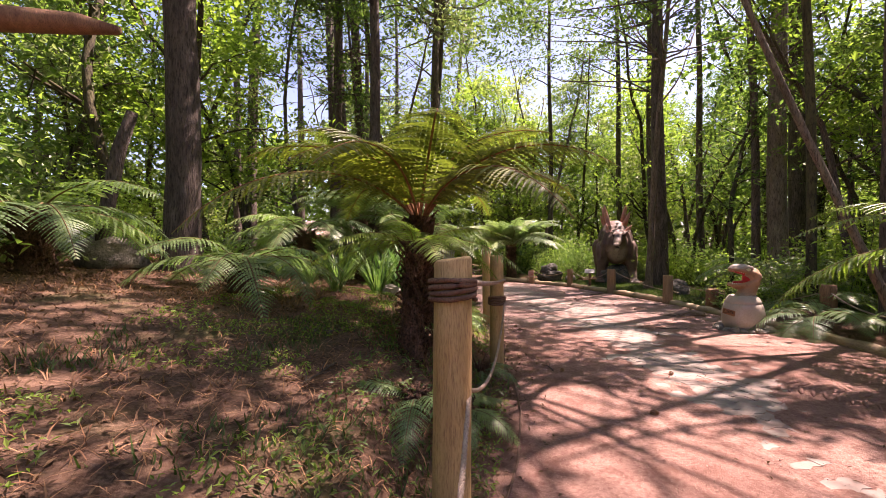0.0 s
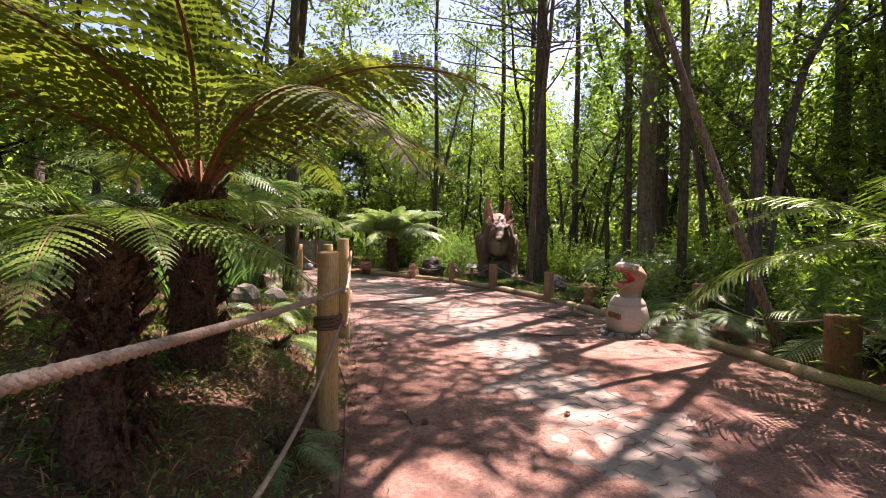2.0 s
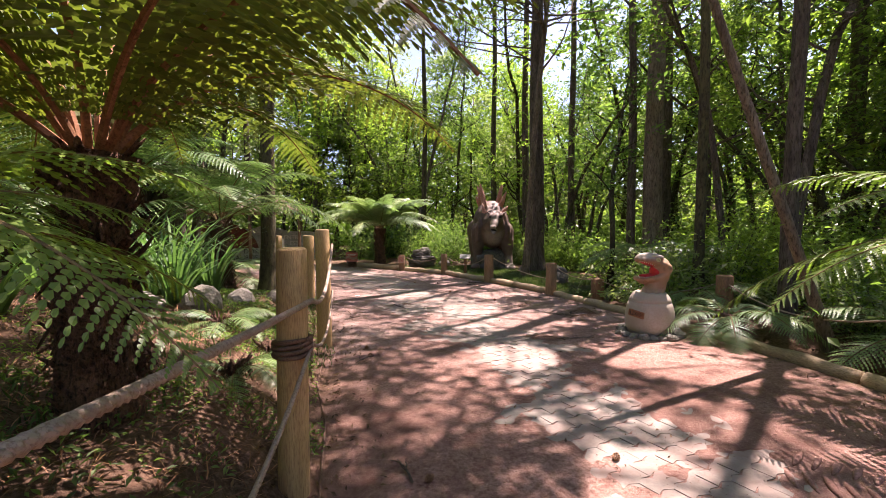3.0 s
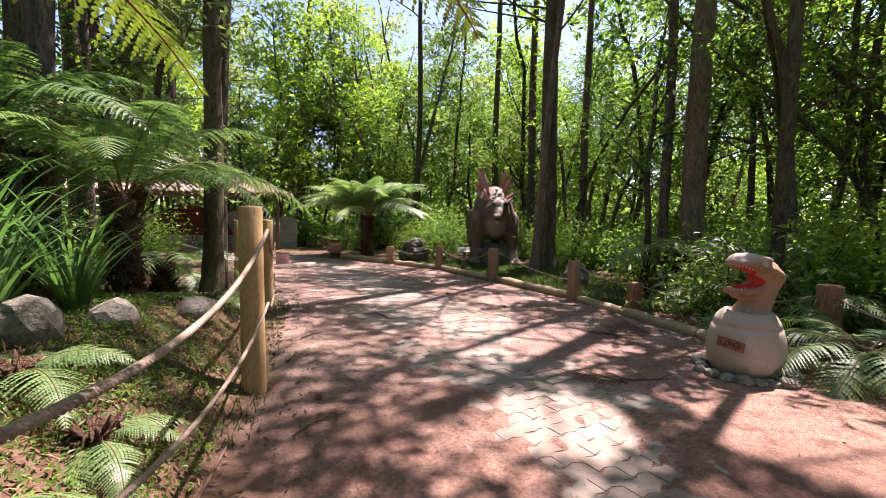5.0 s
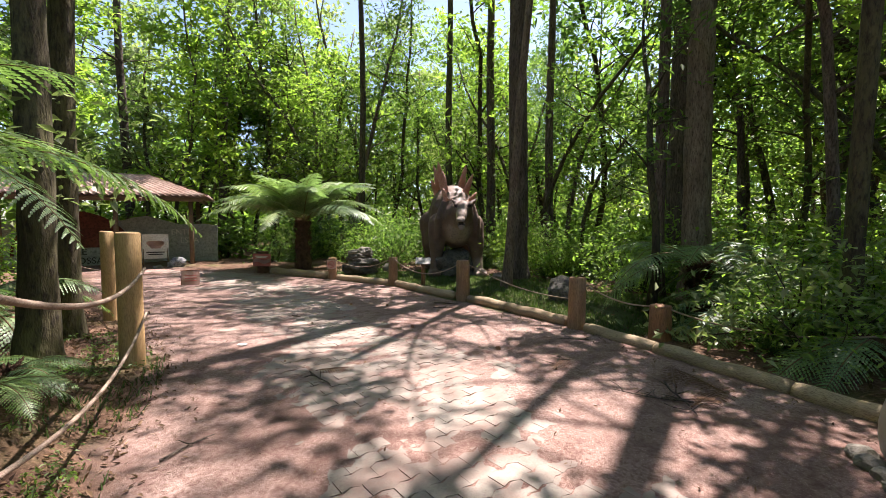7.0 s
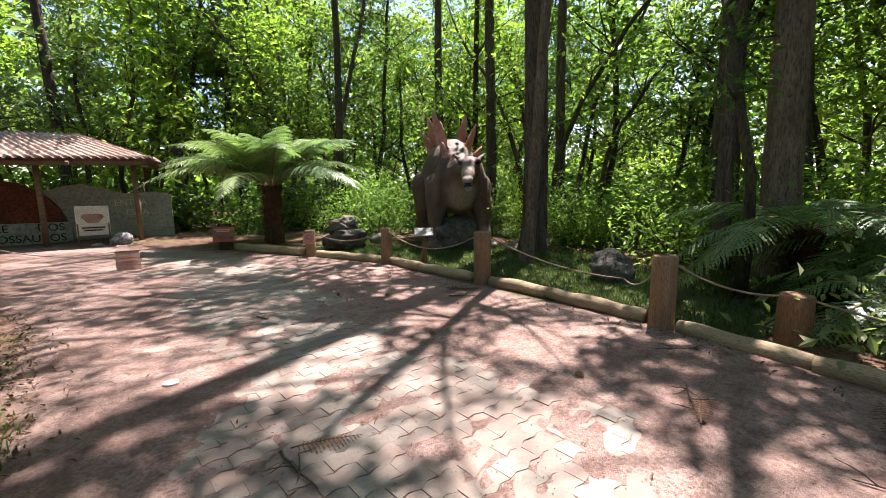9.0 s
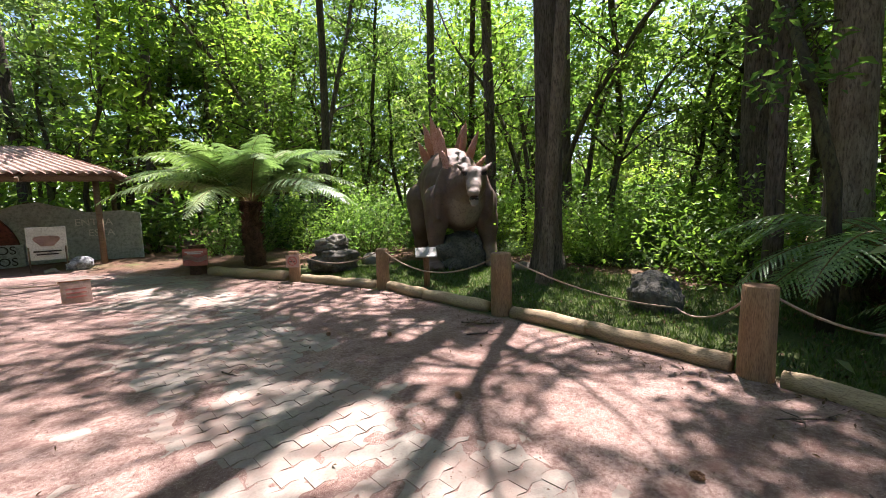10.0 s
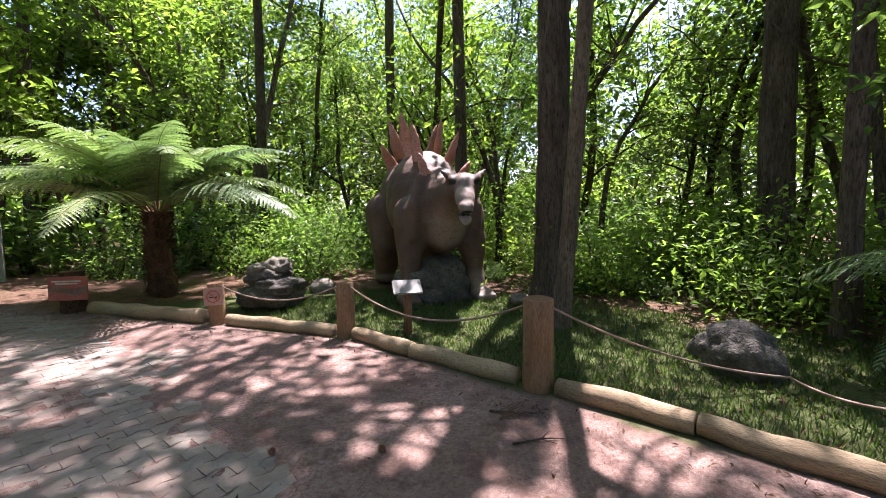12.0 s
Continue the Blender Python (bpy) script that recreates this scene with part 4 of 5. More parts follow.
    return np.array(pts), fs


BALL = unit_ball(16, 12)


class Blob:
    """Collects overlapping balls that fused() turns into one skin."""
    def __init__(self):
        self.v, self.f = [], []

    def add(self, m):
        m = np.array(m)
        o = len(self.v) * len(BALL[0])
        self.v.append(BALL[0] @ m[:3, :3].T + m[:3, 3])
        self.f += [tuple(o + i for i in q) for q in BALL[1]]


def ball(blob, c, r, rot=(0, 0, 0)):
    blob.add(Matrix.Translation(c) @ Euler([radians(a) for a in rot]).to_matrix().to_4x4() @ Matrix.Diagonal((*r, 1)))


def limb(blob, pts, radii):
    for (a, b), (r0, r1) in zip(zip(pts, pts[1:]), zip(radii, radii[1:])):
        a, b = Vector(a), Vector(b)
        n = max(2, int((b - a).length / (0.3 * min(r0, r1))))
        for i in range(n + 1):
            r = r0 + (r1 - r0) * i / n
            blob.add(Matrix.Translation(a.lerp(b, i / n)) @ Matrix.Diagonal((r, r, r, 1)))


def fused(blob, voxel, rounds=6, rough=0.0):
    """One closed skin round all the balls in blob; returns vertices and faces."""
    me = bpy.data.meshes.new("raw")
    me.from_pydata(np.concatenate(blob.v).tolist(), [], blob.f)
    ob = new("raw", me)
    rm = ob.modifiers.new("remesh", "REMESH")
    rm.mode, rm.voxel_size = "VOXEL", voxel
    sm = ob.modifiers.new("smooth", "SMOOTH")
    sm.iterations, sm.factor = rounds, 0.5
    out = bpy.data.meshes.new_from_object(ob.evaluated_get(bpy.context.evaluated_depsgraph_get()))
    v = [p.co.copy() for p in out.vertices]
    if rough:
        v = [p + out.vertices[i].normal * (rough * noise.noise(p * 5.0) + 0.4 * rough * noise.noise(p * 14.0)) for i, p in enumerate(v)]
    f = [tuple(p.vertices) for p in out.polygons]
    bpy.data.objects.remove(ob)
    bpy.data.meshes.remove(me)
    bpy.data.meshes.remove(out)
    return v, f


M_DINO = skin_mat("statue_skin", (0.085, 0.052, 0.040), (0.165, 0.105, 0.078), (0.34, 0.27, 0.225), 45.0)
M_DARK_MOUTH = mottled("statue_mouth", (0.02, 0.012, 0.01), (0.04, 0.022, 0.018), None, 12.0, 60.0, 0.5)
M_PLATE = mottled("statue_plate", (0.40, 0.16, 0.09), (0.55, 0.30, 0.25), (0.28, 0.11, 0.06), 2.2, 40.0, 0.6, 0.4, 0.01)


def stegosaur():
    blob = Blob()
    ball(blob, (-0.15, 0, 1.44), (0.66, 0.53, 0.70))
    ball(blob, (-1.0, 0, 1.62), (1.0, 0.68, 0.88))
    ball(blob, (-2.0, 0, 1.62), (0.85, 0.64, 0.82))
    limb(blob, [(0.1, 0.0, 1.55), (0.70, 0.08, 1.70)], [0.42, 0.25])
    # head, turned a little to its right and nodding
    hd = Vector((0.95, -0.31, 0.0))
    hs = Vector((0.31, 0.95, 0.0))
    hc = Vector((0.80, 0.07, 1.76))
    yaw, hk = -18, 1.25
    ball(blob, hc, Vector((0.22, 0.175, 0.165)) * hk, (0, 22, yaw))
    ball(blob, hc + (hd * 0.20 + Vector((0, 0, -0.12))) * hk, Vector((0.20, 0.115, 0.105)) * hk, (0, 38, yaw))
    ball(blob, hc + (hd * 0.32 + Vector((0, 0, -0.22))) * hk, Vector((0.10, 0.095, 0.08)) * hk, (0, 35, yaw))
    ball(blob, hc + (hd * 0.21 + Vector((0, 0, -0.335))) * hk, Vector((0.15, 0.08, 0.04)) * hk, (0, 38, yaw))
    for s in (-1, 1):
        ball(blob, hc + (hd * 0.06 + hs * (0.14 * s) + Vector((0, 0, 0.09))) * hk, Vector((0.085, 0.05, 0.045)) * hk, (0, 20, yaw))
        limb(blob, [hc + (hs * (0.13 * s) + Vector((0, 0, 0.08))) * hk, hc + (hs * (0.25 * s) - hd * 0.06 + Vector((0, 0, 0.19))) * hk], [0.075, 0.028])
    for s in (-1, 1):
        limb(blob, [(-0.1, 0.42 * s, 1.35), (0.0, 0.52 * s, 0.85), (0.02, 0.55 * s, 0.5), (0.1, 0.60 * s, 0.14)], [0.34, 0.22, 0.155, 0.125])
        ball(blob, (0.18, 0.61 * s, 0.10), (0.25, 0.185, 0.11))
        for k in (-1, 0, 1):
            ball(blob, (0.38, 0.61 * s + 0.11 * k, 0.08), (0.09, 0.055, 0.07))
        limb(blob, [(-2.1, 0.45 * s, 1.4), (-1.95, 0.52 * s, 0.8), (-2.15, 0.5 * s, 0.14)], [0.46, 0.30, 0.19])
        ball(blob, (-2.05, 0.52 * s, 0.10), (0.28, 0.23, 0.11))
        # folds of hide at the shoulder
        limb(blob, [(0.12, 0.38 * s, 1.95), (0.22, 0.50 * s, 1.5), (0.2, 0.52 * s, 1.05)], [0.06, 0.10, 0.08])
    limb(blob, [(-2.6, 0, 1.55), (-3.5, 0.1, 1.25), (-4.4, 0.35, 1.15)], [0.5, 0.26, 0.08])
    # plates: two leaning rows of long tongues
    blades = []
    for s in (-1, 1):
        for x, zb, h, w, yaw_p, lean in ((0.12, 1.98, 0.46, 0.15, 60, 36 if s > 0 else 14), (-0.32, 2.24, 0.70, 0.185, 62, 22 if s > 0 else 8), (-0.85, 2.38, 0.84, 0.20, 60, 10), (-1.45, 2.42, 0.80, 0.22, 56, 16), (-2.05, 2.30, 0.62, 0.22, 52, 24)):
            x -= 0.22 * (s > 0)
            m = pose(x, 0.25 * s, zb - 0.16, 0, 0, 0) @ pose(0, 0, 0, -lean * s, -6, 0) @ pose(0, 0, 0, 0, 0, yaw_p * -s)
            blades.append((m.inverted(), w))
            for i in range(15):
                q = i / 14
                half = w * 0.62 * math.sin(math.pi * min(0.985, q * 0.80 + 0.19)) ** 0.75
                blob.add(Matrix.Translation(m @ Vector((0, 0, 1.12 * h * q))) @ m.to_3x3().to_4x4() @ Matrix.Diagonal((half, 0.042, 0.06, 1)))
    v, f = fused(blob, 0.03, 3, 0.016)
    k = []
    for face in f:
        p = sum((v[i] for i in face), Vector()) / len(face)
        c = (p - hc) / hk
        out, side = c.dot(hd), c.dot(hs)
        mouth = out > 0.20 and abs(side) < 0.12 and -0.315 < c.z + 0.25 * abs(side) < -0.265
        eye = 0.0 < out < 0.16 and 0.10 < abs(side) < 0.24 and 0.015 < c.z < 0.075
        plate = False
        for inv, w in blades:
            q = inv @ p
            plate = plate or (q.z > 0.16 and abs(q.y) < 0.075 and abs(q.x) < w * 0.8)
        k.append(2 if mouth or eye else 1 if plate else 0)
    pale = []
    for p in v:
        chest = 0.8 * float(smooth_step(0.40, 0.18, abs(p.y))) * float(smooth_step(0.1, 0.35, p.x)) * float(smooth_step(1.65, 1.25, p.z)) * float(p.z > 0.4)
        q = (p - hc) / hk
        snout = 0.7 * float(smooth_step(0.10, 0.24, q.dot(hd))) * float(smooth_step(0.16, 0.09, abs(q.dot(hs)))) * float(q.z > -0.55)
        # sunlight on the left feet, put into the colour
        foot = 0.7 * float(smooth_step(0.55, 0.3, p.z)) * float(p.y > 0)
        # upper back slightly paler too, for the light from the sky
        pale.append(min(1.0, max(chest, snout, foot) + 0.1 * float(smooth_step(2.0, 2.2, p.z))))
    me = to_mesh("dinosaur_statue", v, f, [M_DINO, M_PLATE, M_DARK_MOUTH], True, k)
    me.attributes.new("pale", "FLOAT", "POINT").data.foreach_set("value", pale)
    ob = new("dinosaur_statue", me)
    ob.matrix_basis = pose(6.66, 16.02, ground_z(6.66, 16.02) - 0.02, 0, 0, -110)
    tagged(ob, "life-size grey-brown plated dinosaur statue with pinkish orange back plates", "statue")


stegosaur()

M_SHELL = mottled("shell_paint", (0.36, 0.29, 0.23), (0.45, 0.39, 0.32), (0.36, 0.30, 0.24), 2.2, 45.0, 0.55, 0.25, 0.006)
M_REX = skin_mat("bin_skin", (0.28, 0.15, 0.085), (0.42, 0.25, 0.145), (0.42, 0.36, 0.30), 60.0)
M_MOUTH = mottled("mouth_red", (0.42, 0.02, 0.02), (0.55, 0.04, 0.035), (0.25, 0.01, 0.01), 6.0, 40.0, 0.4)
M_EYE = mottled("eye_paint", (0.50, 0.42, 0.22), (0.58, 0.50, 0.30), None, 8.0, 60.0, 0.4)
M_TOOTH = mottled("tooth_paint", (0.62, 0.58, 0.48), (0.70, 0.66, 0.56), None, 8.0, 60.0, 0.5)


def egg_bin():
    e = new("egg_bin")
    e.matrix_basis = pose(4.99, 6.94, 0.0, 0, 0, 158)
    v, f = [], []
    n = 48
    prof = [(0.05, 0.0), (0.21, 0.0), (0.262, 0.04), (0.292, 0.10), (0.306, 0.18), (0.305, 0.26), (0.296, 0.33), (0.281, 0.40), (0.266, 0.446), (0.258, 0.452), (0.257, 0.46), (0.262, 0.468), (0.243, 0.51), (0.218, 0.55), (0.192, 0.578), (0.176, 0.585), (0.150, 0.55)]
    for i, (r, z) in enumerate(prof):
        for s in range(n):
            a = 2 * math.pi * s / n
            jag = 0.004 * (1 if s % 5 < 2 else -1) * (1 + 0.6 * math.sin(s * 1.7)) if i in (14, 15) else 0.0
            rr = r * (1 + 0.014 * noise.noise((3 * math.cos(a), 3 * math.sin(a), z * 4)))
            v.append(Vector((rr * math.cos(a), rr * math.sin(a), z + jag)))
    for i in range(len(prof) - 1):
        for s in range(n):
            a, b = i * n + s, i * n + (s + 1) % n
            f.append((a, b, b + n, a + n))
    child("shell", to_mesh("shell", v, f, M_SHELL), e, None, "cream painted egg shell with a seam")
    # neck and head with wide open jaws
    blob = Blob()
    limb(blob, [(0.0, 0, 0.46), (-0.02, 0, 0.58), (-0.06, 0, 0.68), (-0.11, 0, 0.82)], [0.175, 0.15, 0.125, 0.11])
    ball(blob, (-0.115, 0, 0.955), (0.125, 0.12, 0.125), (0, -10, 0))
    limb(blob, [(-0.07, 0, 1.035), (0.04, 0, 1.075), (0.13, 0, 1.075)], [0.085, 0.072, 0.062])
    ball(blob, (0.165, 0, 1.055), (0.055, 0.07, 0.05), (0, 20, 0))
    limb(blob, [(-0.15, 0, 0.82), (0.0, 0, 0.765), (0.12, 0, 0.775)], [0.085, 0.068, 0.055])
    ball(blob, (0.185, 0, 0.795), (0.05, 0.055, 0.032), (0, -15, 0))
    for s in (-1, 1):
        limb(blob, [(-0.17, 0.06 * s, 0.86), (-0.06, 0.085 * s, 0.80), (0.08, 0.062 * s, 0.785)], [0.05, 0.042, 0.034])
        limb(blob, [(-0.13, 0.085 * s, 0.98), (0.0, 0.082 * s, 1.035), (0.12, 0.058 * s, 1.05)], [0.05, 0.04, 0.032])
        ball(blob, (-0.055, 0.085 * s, 1.09), (0.075, 0.034, 0.03), (0, -8, 0))
        ball(blob, (-0.19, 0.075 * s, 0.93), (0.055, 0.045, 0.07))
        ball(blob, (0.165, 0.03 * s, 1.10), (0.022, 0.016, 0.014))
    hv, hf = fused(blob, 0.0135, 2, 0.004)
    drop = Matrix.Translation((-0.01, 0, -0.035))
    me = to_mesh("head", hv, hf, M_REX)
    pale = [0.9 * float(smooth_step(1.045, 1.10, p.z)) + 0.5 * float(smooth_step(0.70, 0.60, p.z)) for p in hv]
    me.attributes.new("pale", "FLOAT", "POINT").data.foreach_set("value", pale)
    child("head", me, e, drop, "tan dinosaur head and neck with grey crown")
    blob = Blob()
    ball(blob, (0.045, 0, 1.005), (0.145, 0.078, 0.036), (0, -17, 0))
    ball(blob, (-0.055, 0, 0.90), (0.075, 0.095, 0.10))
    ball(blob, (0.02, 0, 0.835), (0.12, 0.072, 0.03), (0, 5, 0))
    ball(blob, (0.09, 0, 0.835), (0.075, 0.038, 0.02), (0, 0, 0))
    mv, mf = fused(blob, 0.012, 2, 0.003)
    child("mouth", to_mesh("mouth", mv, mf, M_MOUTH), e, drop, "glossy red open mouth")
    for s in (-1, 1):
        blob = Blob()
        ball(blob, (-0.045, 0.103 * s, 1.045), (0.034, 0.026, 0.034))
        child("eye", to_mesh("eye", blob.v[0], blob.f, M_EYE), e, drop, "pale yellowish eye")
        for i in range(8):
            x = -0.01 + 0.025 * i
            y = s * 0.076 * math.sqrt(max(0.06, 1 - ((x - 0.03) / 0.19) ** 2))
            for z0, dz in ((1.0 + 0.27 * x, -0.026), (0.812 - 0.05 * x, 0.022)):
                bm = bmesh.new()
                bmesh.ops.create_cone(bm, cap_ends=True, segments=6, radius1=0.007, radius2=0.0015, depth=abs(dz), matrix=Matrix.Translation((x, y, z0 + dz / 2)) @ Matrix.Diagonal((1, 1, math.copysign(1, dz), 1)))
                part("tooth", bm, M_TOOTH, e, smooth=True, m=drop)
    tagged(e, "egg-shaped litter bin with an open-mouthed hatching dinosaur head", "litter bin")


egg_bin()


# ---- lettering ----
def letters(text, size, depth, mat, parent, m, name="lettering"):
    cu = bpy.data.curves.new(name, "FONT")
    cu.body, cu.size, cu.extrude, cu.align_x, cu.align_y = text, size, depth, "CENTER", "CENTER"
    tmp = new("tmp", cu)
    me = bpy.data.meshes.new_from_object(tmp.evaluated_get(bpy.context.evaluated_depsgraph_get()))
    bpy.data.objects.remove(tmp)
    bpy.data.curves.remove(cu)
    me.name = name
    me.materials.clear()
    me.materials.append(mat)
    return child(name, me, parent, m)


M_PLAQUE = mottled("plaque_wood", (0.26, 0.11, 0.055), (0.38, 0.18, 0.10), (0.15, 0.06, 0.03), 5.0, 40.0, 0.7, 0.5, 0.005, (1, 1, 6))
M_INK = mottled("dark_paint", (0.03, 0.025, 0.02), (0.05, 0.04, 0.035), None, 8.0, 60.0, 0.7)
M_WHITE = mottled("white_board", (0.52, 0.50, 0.45), (0.66, 0.64, 0.58), (0.36, 0.33, 0.28), 3.0, 40.0, 0.6, 0.2, 0.003)
M_SIGN_RED = mottled("red_sign", (0.40, 0.11, 0.085), (0.50, 0.18, 0.14), (0.30, 0.08, 0.06), 5.0, 50.0, 0.6)
M_PINK = mottled("faded_pink", (0.42, 0.27, 0.22), (0.52, 0.36, 0.30), (0.33, 0.19, 0.15), 4.0, 40.0, 0.7)


def lixo_plaque():
    a = radians(196)
    e = new("name_plaque")
    e.matrix_basis = pose(4.99 + 0.306 * math.cos(a), 6.94 + 0.306 * math.sin(a), 0.315, 86, 5, 196 + 90)
    bm = box_bm(0.215, 0.088, 0.022, 0.006, -0.011)
    for vv in bm.verts:
        vv.co.y += 0.006 * math.sin(vv.co.x * 40)
    part("board", bm, M_PLAQUE, e)
    letters("LIXO", 0.072, 0.002, M_INK, e, pose(0, 0, 0.013), "word")
    tagged(e, "small brown wooden plaque reading LIXO on the egg bin", "sign")


lixo_plaque()


def stone_mesh(seed, r, flat=0.65, sub=2):
    bm = bmesh.new()
    bmesh.ops.create_icosphere(bm, subdivisions=sub, radius=r)
    for vv in bm.verts:
        p = vv.co / r
        vv.co *= 1 + 0.28 * noise.noise(p * 1.1 + Vector((seed * 3.3, 0, seed))) + 0.10 * noise.noise(p * 3.0 + Vector((0, seed, 0)))
        if sub > 2:
            vv.co *= 1 + 0.16 * noise.noise(p * 3.2 + Vector((seed, seed, 0))) + 0.12 * abs(noise.noise(p * 6.0)) + 0.06 * noise.noise(p * 13.0)
        vv.co.z *= flat
        if vv.co.z < -r * flat * 0.45:
            vv.co.z = -r * flat * 0.45
    return bm


def stone(x, y, r, seed, mat, label, flat=0.65, sub=2, group="", z=None):
    ob = part("stone", stone_mesh(seed, r, flat, sub), mat, None, smooth=sub > 2)
    ob.matrix_basis = pose(x, y, (ground_z(x, y) if z is None else z) + r * flat * 0.40, 0, 0, seed * 57)
    return tagged(ob, label, "stone", group)


rs = random.Random(8)
for i in range(15):
    a = radians(110 + 250 * i / 14)
    d = 0.36 + rs.uniform(-0.02, 0.05)
    stone(4.99 + d * math.cos(a), 6.94 + d * math.sin(a), rs.uniform(0.05, 0.085), i, M_STONE, "small grey stone set round the egg bin", 0.7, 2, "stones round the egg bin")
stone(6.72, 11.95, 0.29, 31, M_ROCK, "dark rough boulder at the edge of the lawn", 0.95, 4)
stone(6.74, 16.30, 0.62, 35, M_ROCK, "dark rock mound beneath the dinosaur statue", 0.8, 4)
stone(6.35, 15.95, 0.22, 41, M_ROCK, "dark rock beneath the dinosaur statue", 0.8, 3)
stone(7.05, 12.3, 0.20, 32, M_ROCK, "small dark rock beside a boulder", 0.8, 3)
stone(7.35, 15.0, 0.16, 33, M_STONE, "grey stone at the statue's foot", 0.7, 3)
stone(5.5, 18.1, 0.22, 34, M_STONE, "pale rock behind the lawn", 0.8, 3)
stone(-0.45, 7.35, 0.20, 36, M_STONE, "pale angular stone lying on the bank", 0.9, 2)
stone(-0.15, 7.75, 0.16, 37, M_STONE, "pale broken stone on the bank", 0.9, 2)
stone(-0.95, 7.2, 0.18, 38, M_STONE, "pale stone half hidden by grass", 0.8, 2)
stone(0.2, 8.5, 0.17, 39, M_STONE, "mossy stone beside the fence", 0.8, 3)
stone(-4.9, 6.1, 0.40, 40, M_STONE, "grey boulder at the foot of the pine", 0.8, 3)


def rock_pile(x, y):
    e = new("rock_sculpture")
    e.matrix_basis = pose(x, y, ground_z(x, y), 0, 0, -30)
    for i, (dx, dy, z, r, fl) in enumerate(((0, 0, 0.13, 0.46, 0.45), (0.1, -0.05, 0.30, 0.40, 0.38), (-0.05, 0.05, 0.46, 0.34, 0.40), (0.12, 0.0, 0.60, 0.22, 0.55), (-0.15, -0.1, 0.58, 0.16, 0.5))):
        part("rock", stone_mesh(50 + i, r, fl * 1.15, 4), M_STONE if i > 2 else M_ROCK, e, smooth=True, m=pose(dx, dy, z, 0, 0, i * 70))
    tagged(e, "stack of layered grey-brown rocks beside the kerb", "rock pile")


rock_pile(4.42, 17.45)


# ---- signs ----
# white panel darkened, the shade on it put into the colour
M_PANEL = mottled("dimmed_panel", (0.24, 0.225, 0.205), (0.31, 0.295, 0.27), (0.24, 0.21, 0.18), 6.0, 50.0, 0.5, 0.2, 0.003)


def lectern_sign(x, y):
    e = new("information_sign")
    e.matrix_basis = pose(x, y, ground_z(x, y), 0, 0, -25)
    g = Geo().tube([(0, 0, -0.1), (0.005, 0, 0.3), (0, 0, 0.56)], [0.05, 0.048, 0.046], 12)
    child("post", g.mesh("post", M_STUMP), e, None, "round brown wooden post")
    part("panel", box_bm(0.34, 0.24, 0.025, 0.006), M_PANEL, e, "white slanted panel", m=pose(0, -0.02, 0.56, 32, 0, 0))
    tagged(e, "small white slanted information sign on a wooden post", "sign")


lectern_sign(5.22, 14.88)


def ring_bm(r, w, d):
    bm = bmesh.new()
    n = 28
    rows = []
    for rr, z in ((r, 0), (r, d), (r - w, d), (r - w, 0)):
        rows.append([bm.verts.new((rr * math.cos(2 * math.pi * i / n), rr * math.sin(2 * math.pi * i / n), z)) for i in range(n)])
    for a, b in zip(rows, rows[1:]):
        for i in range(n):
            bm.faces.new((a[i], a[(i + 1) % n], b[(i + 1) % n], b[i]))
    return bm


def no_smoking(x, y, z):
    e = new("no_smoking_sign")
    e.matrix_basis = pose(x, y, z, 90, 0, -28)
    part("board", box_bm(0.235, 0.235, 0.012, 0.003), M_PINK, e, "faded pinkish white board")
    part("ring", ring_bm(0.085, 0.018, 0.003), M_SIGN_RED, e, "red ring", m=pose(0, 0, 0.0125))
    part("slash", box_bm(0.155, 0.018, 0.003), M_SIGN_RED, e, "red slash", m=pose(0, 0, 0.013, 0, 0, -45))
    part("cigarette", box_bm(0.10, 0.016, 0.002), M_INK, e, m=pose(0, -0.01, 0.0125))
    tagged(e, "square no-smoking sign on a short wooden post", "sign")


no_smoking(3.545, 16.945, 0.40)


def red_sign(x, y):
    e = new("warning_sign")
    e.matrix_basis = pose(x, y, ground_z(x, y), 0, 0, -15)
    part("stump", round_post(0.62, 0.16, None, 77), [M_FERN_TRUNK, M_STUMP], e, "dark tree stump", smooth=True)
    part("board", box_bm(0.47, 0.03, 0.36, 0.006, 0.2), M_SIGN_RED, e, "faded red board", m=pose(0, -0.185, 0, 0, 2, 0))
    bm = bmesh.new()
    for lo_z, hi_z, in ((0.30, 0.40),):
        pts = [(0.225 * (i / 10 * 2 - 1), 0.03 * math.sin(i * 0.75)) for i in range(11)]
        top = [bm.verts.new((px, 0, hi_z + pz)) for px, pz in pts]
        bot = [bm.verts.new((px, 0, lo_z + pz)) for px, pz in pts]
        for i in range(10):
            bm.faces.new((bot[i], bot[i + 1], top[i + 1], top[i]))
    bmesh.ops.solidify(bm, geom=bm.faces[:], thickness=0.004)
    part("painted_wave", bm, M_PINK, e, "pale pink band", m=pose(0, -0.203, 0.0, 0, 2, 0))
    for k in range(2):
        part("text_line", box_bm(0.34 - 0.08 * k, 0.003, 0.022), M_WHITE, e, m=pose(0, -0.2025, 0.48 - 0.035 * k, 0, 2, 0))
    tagged(e, "faded red sign board fixed to a dark stump", "sign")


red_sign(2.03, 19.35)


def low_sign(x, y):
    e = new("floor_sign")
    e.matrix_basis = pose(x, y, ground_z(x, y), 0, 0, 12)
    part("panel", box_bm(0.36, 0.02, 0.34, 0.005), M_PINK, e, "pale pinkish panel", m=pose(0, 0, 0.0, -14, 0, 0))
    part("back_panel", box_bm(0.36, 0.02, 0.34, 0.005), M_PLAQUE, e, "brown back panel", m=pose(0, 0.165, 0.0, 14, 0, 0))
